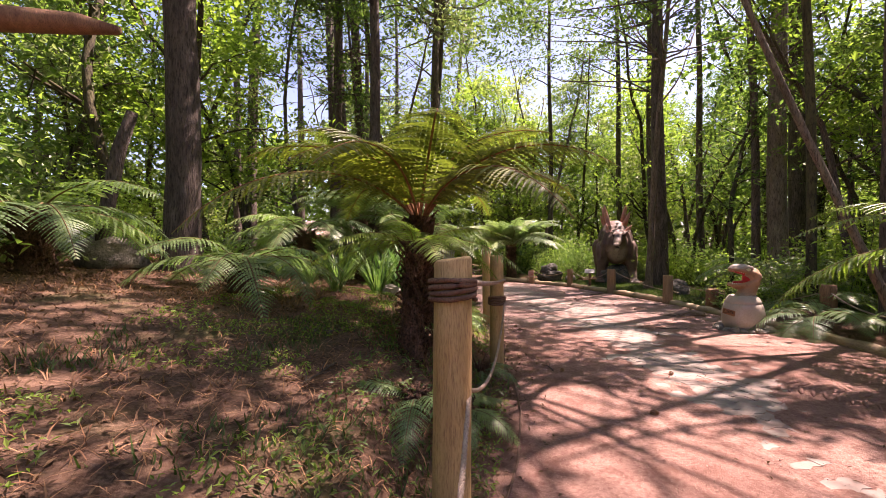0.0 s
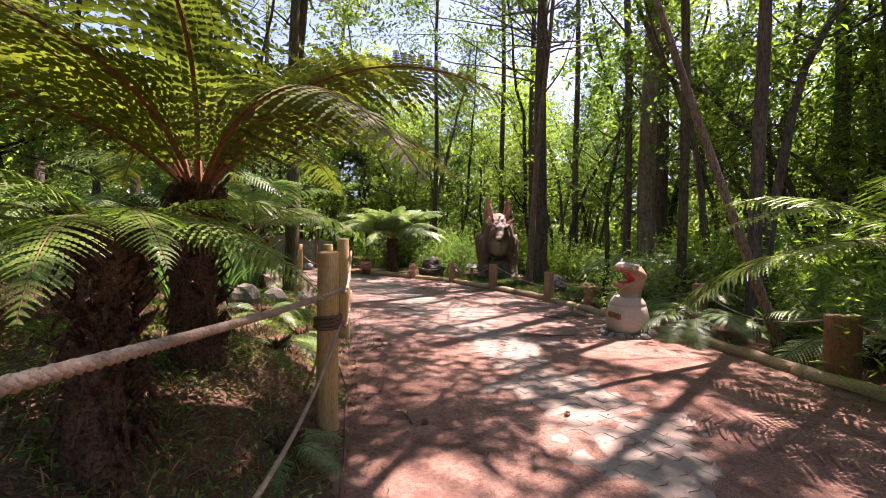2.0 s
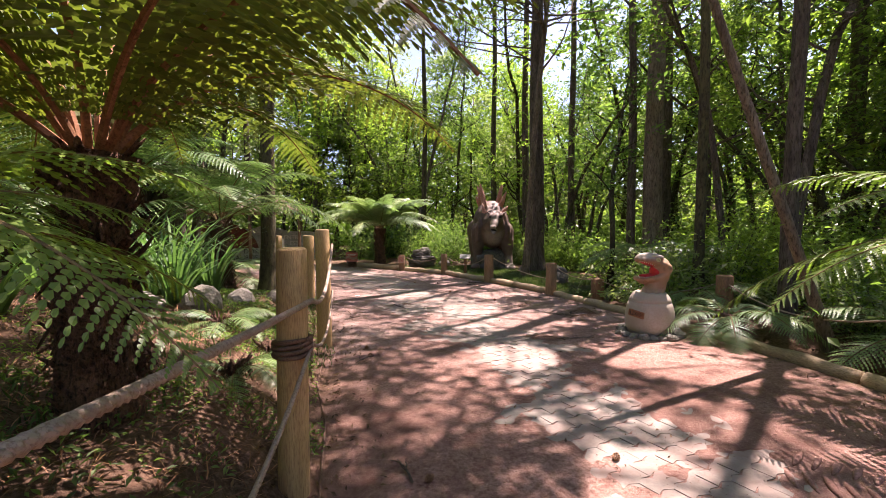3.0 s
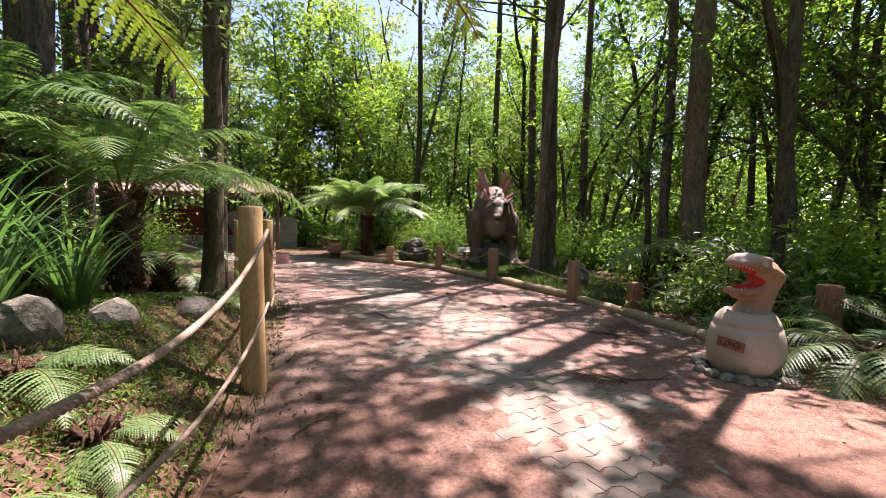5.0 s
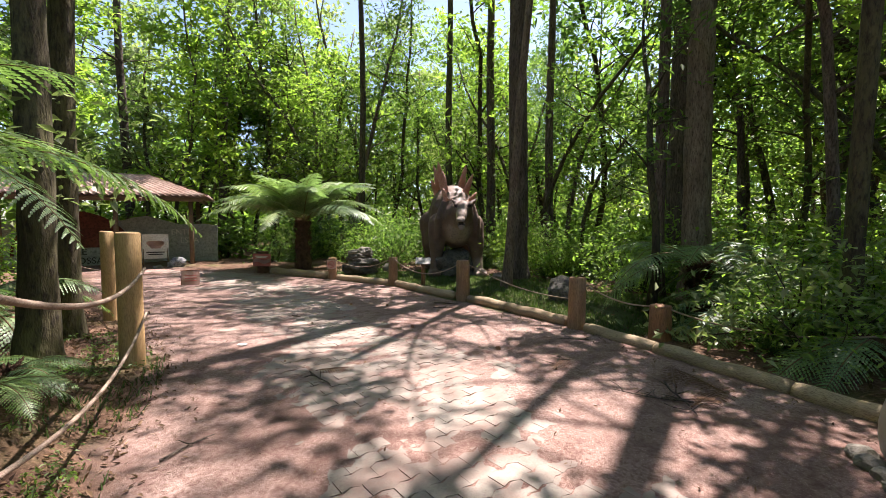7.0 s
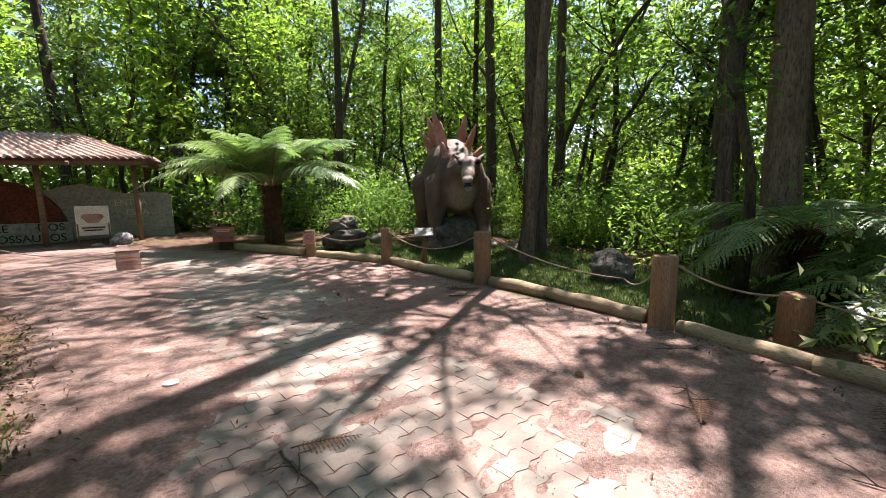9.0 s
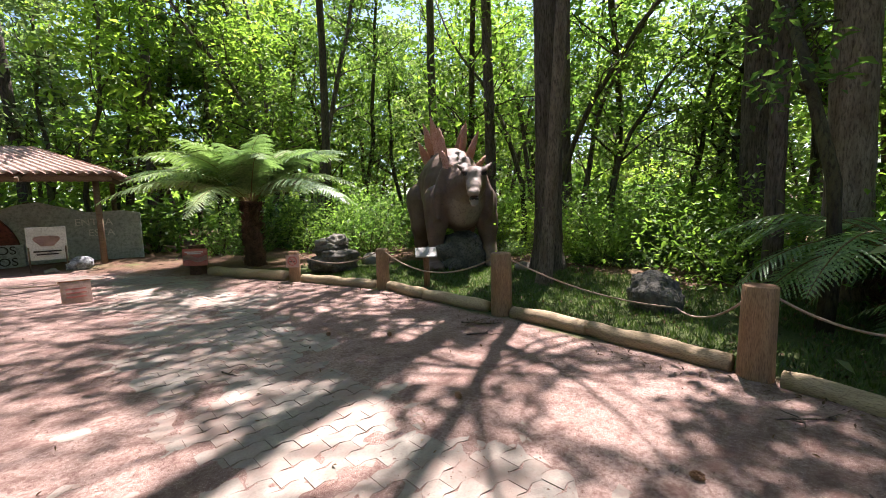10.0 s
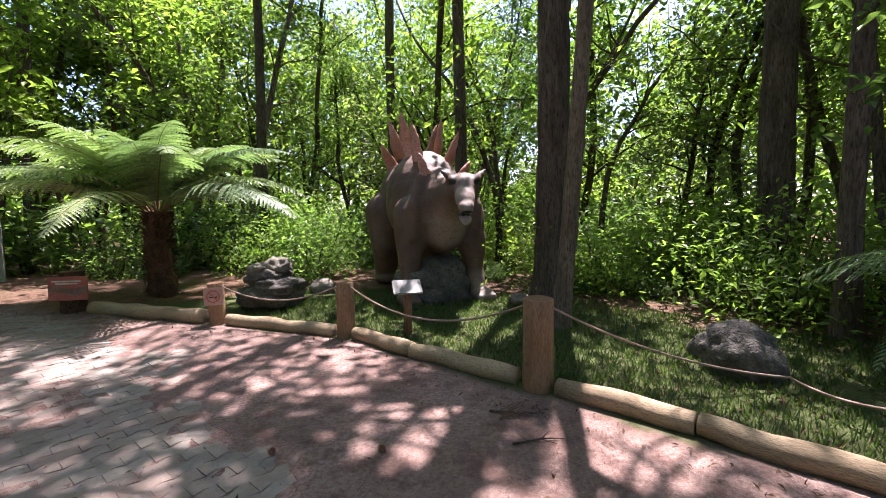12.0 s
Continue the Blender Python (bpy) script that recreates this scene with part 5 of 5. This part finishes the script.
    part("top_rail", box_bm(0.40, 0.03, 0.02, 0.004), M_PLAQUE, e, m=pose(0, 0.085, 0.325))
    for k in range(3):
        part("text_line", box_bm(0.24, 0.004, 0.02), M_SIGN_RED, e, m=pose(0, 0.003 + 0.0145 * k - 0.0 , 0.09 + 0.06 * k, -14, 0, 0))
    tagged(e, "low folding floor sign with a pale panel on the road", "sign")


low_sign(0.42, 17.3)

# ---- shelter ----
M_TILE = mottled("faded_roof_tile", (0.36, 0.24, 0.19), (0.50, 0.38, 0.32), (0.24, 0.15, 0.11), 1.5, 20.0, 0.9, 0.6, 0.02)
M_MURAL = mottled("mural_wall", (0.26, 0.28, 0.25), (0.40, 0.42, 0.38), (0.17, 0.18, 0.16), 1.3, 12.0, 0.9, 0.5, 0.02)
M_MURAL_RED = mottled("mural_red", (0.10, 0.035, 0.025), (0.19, 0.06, 0.04), (0.05, 0.02, 0.015), 2.0, 14.0, 0.9)
M_BEAM = mottled("old_beam", (0.15, 0.10, 0.065), (0.24, 0.165, 0.11), None, 3.0, 30.0, 0.85, 0.5, 0.006, (1, 6, 6))


def tiled_slope(p0, p1, q1, q0, pitch=0.19):
    """Wavy tile sheet between an eave p0-p1 and a ridge q0-q1."""
    p0, p1, q0, q1 = map(Vector, (p0, p1, q0, q1))
    nrm = (p1 - p0).cross(q0 - p0).normalized()
    if nrm.z < 0:
        nrm = -nrm
    n = max(4, int((p1 - p0).length / pitch)) * 6
    rows = 10
    g = Geo()
    for lay in (0.0, -0.025):
        for r in range(rows + 1):
            f = r / rows
            for i in range(n + 1):
                u = i / n
                h = 0.028 * math.cos(u * (p1 - p0).length / pitch * 2 * math.pi) + 0.018 * ((f * 5) % 1.0 < 0.08) + lay
                a, b = p0.lerp(p1, u), q0.lerp(q1, u)
                g.v.append(a.lerp(b, f) + nrm * h)
    w = n + 1
    for lay in range(2):
        o = lay * w * (rows + 1)
        for r in range(rows):
            for i in range(n):
                g.f.append((o + r * w + i, o + r * w + i + 1, o + (r + 1) * w + i + 1, o + (r + 1) * w + i))
                g.k.append(0)
    o = w * (rows + 1)
    for i in range(n):
        g.f.append((i, o + i, o + i + 1, i + 1))
        g.k.append(0)
    return g


def shelter():
    e = new("shelter")
    e.matrix_basis = pose(0, 0, 0)
    z_e, z_r = 2.38, 3.15
    roof = tiled_slope((-8.0, 22.3, z_e - 0.1), (0.45, 22.3, z_e), (-1.5, 24.1, z_r), (-8.0, 24.1, z_r))
    child("roof", roof.mesh("roof", M_TILE), e, None, "faded wavy clay tile roof")
    side = tiled_slope((0.45, 22.3, z_e), (0.45, 25.9, z_e), (-1.5, 24.12, z_r), (-1.5, 24.08, z_r))
    child("roof", side.mesh("roof", M_TILE), e)
    back = tiled_slope((0.45, 25.9, z_e), (-8.0, 25.9, z_e), (-8.0, 24.1, z_r), (-1.5, 24.1, z_r))
    child("roof", back.mesh("roof", M_TILE), e)
    part("fascia", box_bm(8.3, 0.06, 0.12, 0.006), M_BEAM, e, m=pose(-3.85, 22.5, z_e - 0.24, 0, -0.7, 0))
    part("fascia", box_bm(0.06, 3.3, 0.12, 0.006), M_BEAM, e, m=pose(0.2, 24.1, z_e - 0.2))
    for x, y in ((-2.2, 22.9), (-0.1, 22.9), (-0.1, 25.3), (-5.0, 22.9), (-7.6, 22.9), (-5.0, 25.3)):
        g = Geo().tube([(x, y, -0.2), (x, y, 1.2), (x, y, z_e - 0.1)], [0.075, 0.07, 0.068], 12)
        child("post", g.mesh("post", M_BEAM), e, None, "round brown roof post")
    for x in (-6.5, -4.8, -3.1, -1.4):
        part("rafter", box_bm(0.07, 2.2, 0.1, 0.005), M_BEAM, e, m=pose(x, 23.25, z_e + 0.18, 22, 0, 0))
    tagged(e, "open shelter with a faded clay tile roof on posts", "shelter")


shelter()


def mural():
    e = new("mural_wall")
    e.matrix_basis = pose(0, 24.2, 0)
    prof = [(-8.0, 1.5), (-6.0, 1.5), (-3.2, 1.5), (-2.3, 1.55), (-2.0, 1.66), (-1.6, 1.72), (-1.2, 1.60), (-0.6, 1.42), (0.2, 1.45), (0.62, 1.38)]
    g = Geo()
    n = len(prof)
    g.v = [Vector((x, y, z)) for y in (0.0, 0.18) for x, z in [(p, -0.2) for p, _ in prof] + prof]
    for i in range(n - 1):
        g.f += [(i, i + 1, n + i + 1, n + i), (2 * n + i + 1, 2 * n + i, 3 * n + i, 3 * n + i + 1), (n + i, n + i + 1, 3 * n + i + 1, 3 * n + i)]
    g.f += [(n - 1, 3 * n - 1, 4 * n - 1, 2 * n - 1), (2 * n, 0, n, 3 * n)]
    g.k = [0] * len(g.f)
    child("wall", g.mesh("wall", M_MURAL, False), e, None, "mottled grey-green painted wall")
    g = Geo()
    m = 25
    g.v = [Vector((-3.6 + 1.62 * math.cos(math.pi * i / 24), y, 0.35 + 1.5 * math.sin(math.pi * i / 24))) for y in (-0.16, -0.03) for i in range(m)]
    g.f = [tuple(reversed(range(m)))] + [(i, i + 1, m + i + 1, m + i) for i in range(m - 1)]
    g.k = [0] * len(g.f)
    child("painted_arch", g.mesh("painted_arch", M_MURAL_RED, False), e, None, "dark red-brown painted arch")
    part("lettered_band", box_bm(3.2, 0.05, 0.62, 0.01), M_MURAL, e, "pale lettered band", m=pose(-3.5, -0.20, 0.0))
    up = 90
    letters("DOS", 0.30, 0.006, M_INK, e, pose(-2.35, -0.235, 0.47, up, 0, 0), "word")
    letters("LE", 0.30, 0.006, M_INK, e, pose(-3.4, -0.235, 0.47, up, 0, 0), "word")
    letters("NOSSAUROS", 0.30, 0.006, M_INK, e, pose(-2.9, -0.235, 0.17, up, 0, 0), "word")
    letters("ENTRA", 0.27, 0.006, M_WHITE, e, pose(-0.45, -0.008, 1.13, up, 0, 0), "word")
    letters("ESTA", 0.27, 0.006, M_WHITE, e, pose(-0.30, -0.008, 0.83, up, 0, 0), "word")
    tagged(e, "low painted mural wall with faded lettering under the shelter", "wall")


mural()


def easel_board(x, y):
    e = new("display_board")
    e.matrix_basis = pose(x, y, ground_z(x, y), 0, 0, 8)
    part("board", box_bm(0.72, 0.03, 0.80, 0.006, 0.28), M_WHITE, e, "white board", m=pose(0, 0, 0, -7, 0, 0))
    bm = bmesh.new()
    vs = [bm.verts.new((0.22 * math.cos(a) * (1 + 0.25 * math.sin(3 * a)), 0, 0.74 + 0.16 * math.sin(a) * (1 + 0.2 * math.cos(2 * a)))) for a in [2 * math.pi * i / 20 for i in range(20)]]
    bm.faces.new(vs)
    bmesh.ops.solidify(bm, geom=bm.faces[:], thickness=0.004)
    part("picture", bm, M_PINK, e, "faded reddish picture", m=pose(0, -0.020, 0.0, -7, 0, 0))
    for k in range(2):
        part("text_line", box_bm(0.5 - 0.1 * k, 0.004, 0.035), M_INK, e, m=pose(0, 0.018 - 0.012 * k, 0.47 - 0.07 * k, -7, 0, 0))
    for s in (-1, 1):
        g = Geo().tube([(0.33 * s, -0.03, -0.05), (0.33 * s, 0.03, 0.6)], 0.016, 8)
        child("leg", g.mesh("leg", M_BEAM), e)
    tagged(e, "white display board with a faded picture on thin legs", "sign")


easel_board(-1.08, 22.45)
stone(-0.48, 22.3, 0.25, 61, mottled("white_black_rock", (0.08, 0.08, 0.09), (0.55, 0.55, 0.56), (0.05, 0.05, 0.06), 9.0, 20.0, 0.6), "rounded black and white painted rock", 0.8, 3)
stone(-0.95, 22.0, 0.13, 62, M_STONE, "small grey-brown stone before the mural wall", 0.7, 3)
rope((-3.2, 21.6, 0.35), (0.42, 17.6, 0.3), 0.2, 0.012)


# ---- strap-leaved plants ----
def strap_plant(x, y, n, length, seed, label, width=0.017):
    r = random.Random(seed)
    g = Geo()
    for _ in range(n):
        a = r.uniform(0, 6.283)
        L = length * r.uniform(0.6, 1.1)
        out = r.uniform(0.15, 0.75)
        pr = None
        w0 = width * r.uniform(0.7, 1.2)
        side = Vector((-math.sin(a), math.cos(a), 0))
        p = Vector((0.07 * math.cos(a), 0.07 * math.sin(a), -0.02))
        el = radians(88 - 30 * out)
        for i in range(8):
            w = w0 * (1 - (i / 7.3) ** 2)
            now = (p - side * w, p + side * w)
            if pr:
                g.quad(pr[0], pr[1], now[1], now[0])
            pr = now
            d = Vector((math.cos(a) * math.cos(el), math.sin(a) * math.cos(el), math.sin(el)))
            p = p + d * (L / 7)
            el -= radians(9 + 16 * out) * (0.4 + i / 7)
    ob = new("strap_leaf_plant", g.mesh("strap_leaf_plant", M_STRAP, False))
    ob.matrix_basis = pose(x, y, ground_z(x, y))
    return tagged(ob, label, "plant", "strap-leaved plants")


for i, (x, y, n, L) in enumerate(((-0.75, 7.5, 55, 1.35), (-1.15, 7.1, 55, 1.3), (-0.55, 8.15, 50, 1.25), (-1.1, 8.0, 55, 1.4), (-1.5, 8.4, 50, 1.3), (-1.9, 7.6, 50, 1.2), (-2.2, 8.8, 50, 1.2), (-2.9, 7.4, 45, 0.85), (-3.3, 7.6, 45, 0.85), (-2.3, 7.0, 45, 0.7), (-1.7, 6.5, 40, 0.6), (-1.1, 9.2, 45, 1.0))):
    strap_plant(x, y, n, L, i + 1, "clump of long glossy green strap leaves on the bank")


# ---- litter, grass, twigs ----
M_GRIT = leaf_mat("grit", (0.16, 0.08, 0.06), (0.42, 0.28, 0.22), 0.02, 0.9)

def scatter_leaves(name, n, region, size, mat, label, seed, lift=0.012):
    r = np.random.default_rng(seed)
    cen = []
    while len(cen) < n:
        x, y = r.uniform(region[0], region[1]), r.uniform(region[2], region[3])
        d, e = interp(LEFT, y) - x, x - interp(RIGHT, y)
        if not region[4](d, e, x, y):
            continue
        cen.append((x, y, ground_z(x, y) + lift))
    p, f = leaf_cloud(np.array(cen), size, r, 0.22, 0.4)
    tagged(new(name, to_mesh(name, p, f, mat, False)), label, "litter", "", "stuff")


scatter_leaves("leaf_litter", 20000, (-5.5, 0.9, -1.5, 13.5, lambda d, e, x, y: d > -0.05), 0.042, M_DRY, "dry brown leaves and needles on the bank", 1)
scatter_leaves("leaf_litter", 9000, (5.2, 13, 1.0, 20, lambda d, e, x, y: e > 0.25), 0.06, M_DRY, "dry brown leaves under the trees", 2)
scatter_leaves("leaf_litter", 420, (-2, 5.7, 1.0, 20, lambda d, e, x, y: d < 0 and e < 0), 0.035, M_DRY, "scattered dry leaves and bark bits on the road", 3, 0.01)
scatter_leaves("leaf_litter", 900, (0.1, 5.7, 1.0, 20, lambda d, e, x, y: (-0.35 < d < 0) or (-0.35 < e < 0)), 0.04, M_DRY, "dry leaves gathered along the road edge", 4, 0.01)
scatter_leaves("ground_herbs", 6000, (-2.6, 0.7, 1.2, 9.0, lambda d, e, x, y: d > 0.02 and lumps(x, y, 1.2, 11.0) > 0.12), 0.036, M_LEAF_C, "small bright green weeds on the bank", 5, 0.035)


scatter_leaves("gravel", 16000, (0.0, 5.6, 1.0, 16, lambda d, e, x, y: d < 0 and e < 0 and lumps(x, y, 1.5, 2.0) > -0.2), 0.016, M_GRIT, "loose reddish grit on the dirt road", 6, 0.003)
scatter_leaves("ground_herbs", 6000, (-1.6, 0.75, 5.0, 9.5, lambda d, e, x, y: d > 0.02 and lumps(x, y, 1.6, 21.0) > 0.05), 0.034, M_LEAF_A, "bright green low weeds beside the fence", 7, 0.05)


scatter_leaves("ground_herbs", 4200, (-0.7, 0.7, 1.6, 12.5, lambda d, e, x, y: 0.03 < d < 1.3 and lumps(x, y, 1.3, 31.0) > -0.1), 0.042, M_LEAF_B, "dark green low plants on the shaded slope", 8, 0.06)
scatter_leaves("leaf_litter", 5000, (-2.5, 0.9, 8.0, 14.5, lambda d, e, x, y: d > -0.1), 0.05, M_DRY, "dry leaves behind the rope fence", 9)


def needles(n, region, seed):
    r = np.random.default_rng(seed)
    c = []
    while len(c) < n:
        x, y = r.uniform(region[0], region[1]), r.uniform(region[2], region[3])
        if interp(LEFT, y) - x > 0.15 and lumps(x, y, 0.7, 41.0) > -0.25:
            c.append((x, y, ground_z(x, y) + 0.008))
    p, f = leaf_cloud(np.array(c), 0.15, r, 0.1, 0.045)
    tagged(new("pine_needles", to_mesh("pine_needles", p, f, M_NEEDLE, False)), "fallen reddish brown pine needles on the bank", "litter", "", "stuff")


M_NEEDLE = leaf_mat("pine_needle", (0.12, 0.055, 0.032), (0.34, 0.19, 0.11), 0.05, 0.8)
needles(16000, (-6.0, 0.5, 0.0, 8.5), 3)


def grass_patch(name, n, region, test, h, seed, label):
    r = np.random.default_rng(seed)
    out = []
    while len(out) < n:
        x, y = r.uniform(region[0], region[1]), r.uniform(region[2], region[3])
        d, e = interp(LEFT, y) - x, x - interp(RIGHT, y)
        if not test(d, e, x, y):
            continue
        z = ground_z(x, y) - 0.01
        a, L = r.uniform(0, 6.283), h * r.uniform(0.5, 1.2)
        b, l = np.array([math.cos(a), math.sin(a), 0]), np.array([-math.sin(a), math.cos(a), 0]) * 0.006
        p = np.array([x, y, z])
        tip = p + b * L * r.uniform(0.2, 0.9) + np.array([0, 0, L])
        out.append(np.stack([p - l, p + l, p + l * 0.6 + (tip - p) * 0.55 + np.array([0, 0, L * 0.1]), tip]))
    v = np.concatenate(out)
    tagged(new(name, to_mesh(name, v, np.arange(len(v)).reshape(-1, 4), M_GRASS, False)), label, "grass", "", "stuff")


grass_patch("grass", 30000, (4, 9.5, 9.8, 19, None), lambda d, e, x, y: 0.15 < e < 3.4 and lumps(x, y, 0.8, 6.0) > -0.35, 0.075, 1, "short shaded green lawn behind the kerb")
grass_patch("grass", 7000, (-2.5, 0.9, 1.5, 11.5, None), lambda d, e, x, y: d > 0.0 and lumps(x, y, 1.0, 3.0) > 0.1, 0.07, 2, "sparse green grass on the bank")


def twig(x, y, L, seed, z=None):
    r = np.random.default_rng(seed)
    g = Geo()
    a = r.uniform(0, 6.283)
    line = wander((0, 0, 0.012), (math.cos(a), math.sin(a), 0), L, 7, r, 0.35)
    for p in line:
        p.z = 0.01 + 0.01 * abs(p.z)
    g.tube(line, [0.009 * (1 - 0.6 * i / 7) for i in range(8)], 5)
    for k in range(int(L * 14)):
        q = line[int(r.integers(1, 7))]
        b = wander(q, (r.normal(), r.normal(), 0.2), L * 0.3, 3, r, 0.4)
        for p in b:
            p.z = max(0.008, min(p.z, 0.05))
        g.tube(b, [0.005, 0.004, 0.003, 0.002], 4)
    ob = new("twig", g.mesh("twig", M_BARK))
    ob.matrix_basis = pose(x, y, (ground_z(x, y) if z is None else z) + 0.004)
    return tagged(ob, "dry brown broken twig lying on the road", "twig", "fallen twigs")


for i, (x, y, L) in enumerate(((4.24, 9.25, 0.5), (3.66, 7.05, 0.45), (2.1, 10.2, 0.4), (1.3, 7.0, 0.3), (4.9, 8.6, 0.7), (4.7, 8.2, 0.6), (4.6, 12.9, 0.4), (4.4, 12.5, 0.35), (1.1, 9.0, 0.35), (1.0, 8.2, 0.3), (2.2, 12.9, 0.2), (-1.3, 4.0, 0.6), (-0.8, 3.0, 0.5), (-1.6, 5.5, 0.7), (-0.3, 7.0, 0.6), (0.1, 8.2, 0.6), (5.3, 9.9, 0.35), (1.2, 4.6, 0.25))):
    twig(x, y, L, i + 3)


M_DRY_FROND = mottled("dry_frond", (0.09, 0.045, 0.025), (0.17, 0.09, 0.05), None, 10.0, 60.0, 0.9)
DRY_FROND = frond_mesh(901, 0.62, 4, -3, 0.16, 16, M_DRY_FROND, M_DRY_FROND, 3, 0.008, 0.012)
for i, (x, y, a, sc) in enumerate(((4.85, 8.45, 40, 1.0), (4.6, 8.15, 10, 1.1), (5.1, 8.2, 75, 0.9), (3.70, 6.95, 120, 0.8), (3.62, 7.12, 150, 0.6), (4.2, 9.25, 30, 0.7), (2.15, 10.2, -10, 0.6), (1.35, 6.95, 80, 0.45), (4.55, 12.75, 15, 0.6))):
    ob = new("dry_frond", DRY_FROND)
    ob.matrix_basis = pose(x, y, ground_z(x, y) + 0.02, 0, 0, a) @ Matrix.Scale(sc, 4)
    tagged(ob, "dried brown fallen fern frond on the road", "dry frond", "fallen dry fronds")


def tyre_track(p0, p1, n, seed):
    """Lugged tyre print: raised dirt bars in two staggered rows."""
    p0, p1 = Vector(p0), Vector(p1)
    d = (p1 - p0).normalized()
    sd = Vector((-d.y, d.x, 0))
    r = random.Random(seed)
    g = Geo()
    for i in range(n):
        for s in (-1, 1):
            c = p0.lerp(p1, (i + 0.5 * (s > 0)) / n)
            a, b = c + sd * (0.03 * s), c + sd * (0.23 * s) + d * 0.05
            line = [a.lerp(b, q / 4) for q in range(5)]
            for q in line:
                q.z = ground_z(q.x, q.y) + 0.002
            k = r.uniform(0.8, 1.2)
            g.tube(line, [0.006, 0.016 * k, 0.019 * k, 0.016 * k, 0.006], 6, 0, 0.15, r)
    tagged(new("tyre_track", g.mesh("tyre_track", M_TRACK)), "lugged tyre print pressed in the red dirt road", "tyre track", "", "stuff")


M_TRACK = mottled("track_dirt", (0.21, 0.10, 0.078), (0.34, 0.19, 0.15), (0.15, 0.07, 0.05), 3.0, 60.0, 0.95, 0.6, 0.01)
tyre_track((3.35, 4.15, 0), (4.35, 2.75, 0), 20, 5)


def pine_cone(x, y, seed):
    bm = bmesh.new()
    rr = random.Random(seed)
    for k in range(46):
        f = k / 46
        a = k * 2.4
        r = 0.028 * math.sin(math.pi * (0.12 + 0.85 * f)) + 0.004
        bmesh.ops.create_cone(bm, cap_ends=True, segments=4, radius1=0.012, radius2=0.003, depth=0.016, matrix=Matrix.Translation((0.1 * (f - 0.5), r * math.cos(a), r * math.sin(a) + 0.028)) @ Euler((a, 0.6, 0)).to_matrix().to_4x4())
    ob = part("pine_cone", bm, M_STUMP, None)
    ob.matrix_basis = pose(x, y, ground_z(x, y), 0, 0, rr.uniform(0, 360)) @ Matrix.Scale(0.6, 4)
    return tagged(ob, "brown open pine cone on the ground", "pine cone", "pine cones")


for i, (x, y) in enumerate(((1.27, 7.0), (1.30, 4.6), (1.71, 3.39), (3.75, 12.97), (3.23, 13.4), (2.45, 4.5), (1.26, 7.33), (4.1, 10.05), (3.6, 11.4))):
    pine_cone(x, y, i)
ob = part("plastic_lid", ring_bm(0.05, 0.046, 0.012), M_WHITE, None)
ob.matrix_basis = pose(1.52, 11.44, ground_z(1.52, 11.44) + 0.002)
tagged(ob, "small white round plastic lid on the road", "lid")


# ---- pavers, last ----
def paver_mesh(var):
    L, W, A = 0.232, 0.125, 0.014
    n = 4
    r = random.Random(var)
    edge = [(-0.5, 0), (-0.25, 1), (0.0, -1), (0.25, 1), (0.5, 0)]
    lower = [(x * L, -W / 2 + A * s) for x, s in edge]
    upper = [(x * L, W / 2 + A * s) for x, s in reversed(edge)]
    loop = [(x * 0.984, y * 0.970) for x, y in lower + upper]
    loop = [(x + r.uniform(-0.002, 0.002), y + r.uniform(-0.002, 0.002)) for x, y in loop]
    m = len(loop)
    v = [(x, y, -0.05) for x, y in loop] + [(x, y, -0.003) for x, y in loop] + [(x * 0.992, y * 0.988, 0.0) for x, y in loop]
    f = [tuple(range(2 * m, 3 * m))]
    for k in range(2):
        f += [(k * m + i, k * m + (i + 1) % m, (k + 1) * m + (i + 1) % m, (k + 1) * m + i) for i in range(m)]
    return to_mesh("paver", v, f, M_PAVER, False)


def pavers():
    base = new("paved_strip")
    tagged(base, "strip of pale interlocking concrete pavers half covered by red dirt", "paving", "", "structure")
    kinds = [paver_mesh(i) for i in range(6)]
    ca, sa = math.cos(radians(14)), math.sin(radians(14))
    spots = []
    r = random.Random(4)
    for row in range(-60, 220):
        for col in range(-40, 60):
            u, w = (col + 0.5 * (row % 2)) * 0.232, row * 0.125
            x, y = u * ca - w * sa, u * sa + w * ca
            if 1.5 < y < 21 and abs(x - interp(STRIP, y)) < 1.15 + 0.25 * (y > 8.5) and x > interp(LEFT, y) and x < interp(RIGHT, y) - 0.3:
                spots.append((x, y))
    near = [s for s in spots if 9.3 < s[1] < 12.9 or 6.2 < s[1] < 8.4]
    near = sorted(near, key=lambda s: abs(s[0] - 2.75))[:300]
    chosen = set(near)
    for x, y in near:
        child("paver", kinds[r.randrange(6)], base, pose(x, y, 0.001 + r.uniform(-0.0025, 0.0025), r.uniform(-1, 1), r.uniform(-1, 1), 14 + r.uniform(-1, 1)))
    v, f = [], []
    for x, y in spots:
        if (x, y) in chosen:
            continue
        me = kinds[r.randrange(6)]
        m = pose(x, y, 0.001 + r.uniform(-0.0025, 0.0025), r.uniform(-1, 1), r.uniform(-1, 1), 14 + r.uniform(-1, 1))
        o = len(v)
        v += [m @ p.co for p in me.vertices]
        f += [tuple(o + i for i in p.vertices) for p in me.polygons]
    rest = child("pavers", to_mesh("pavers", v, f, M_PAVER, False), base)
    tagged(rest, kind="stuff")


pavers()
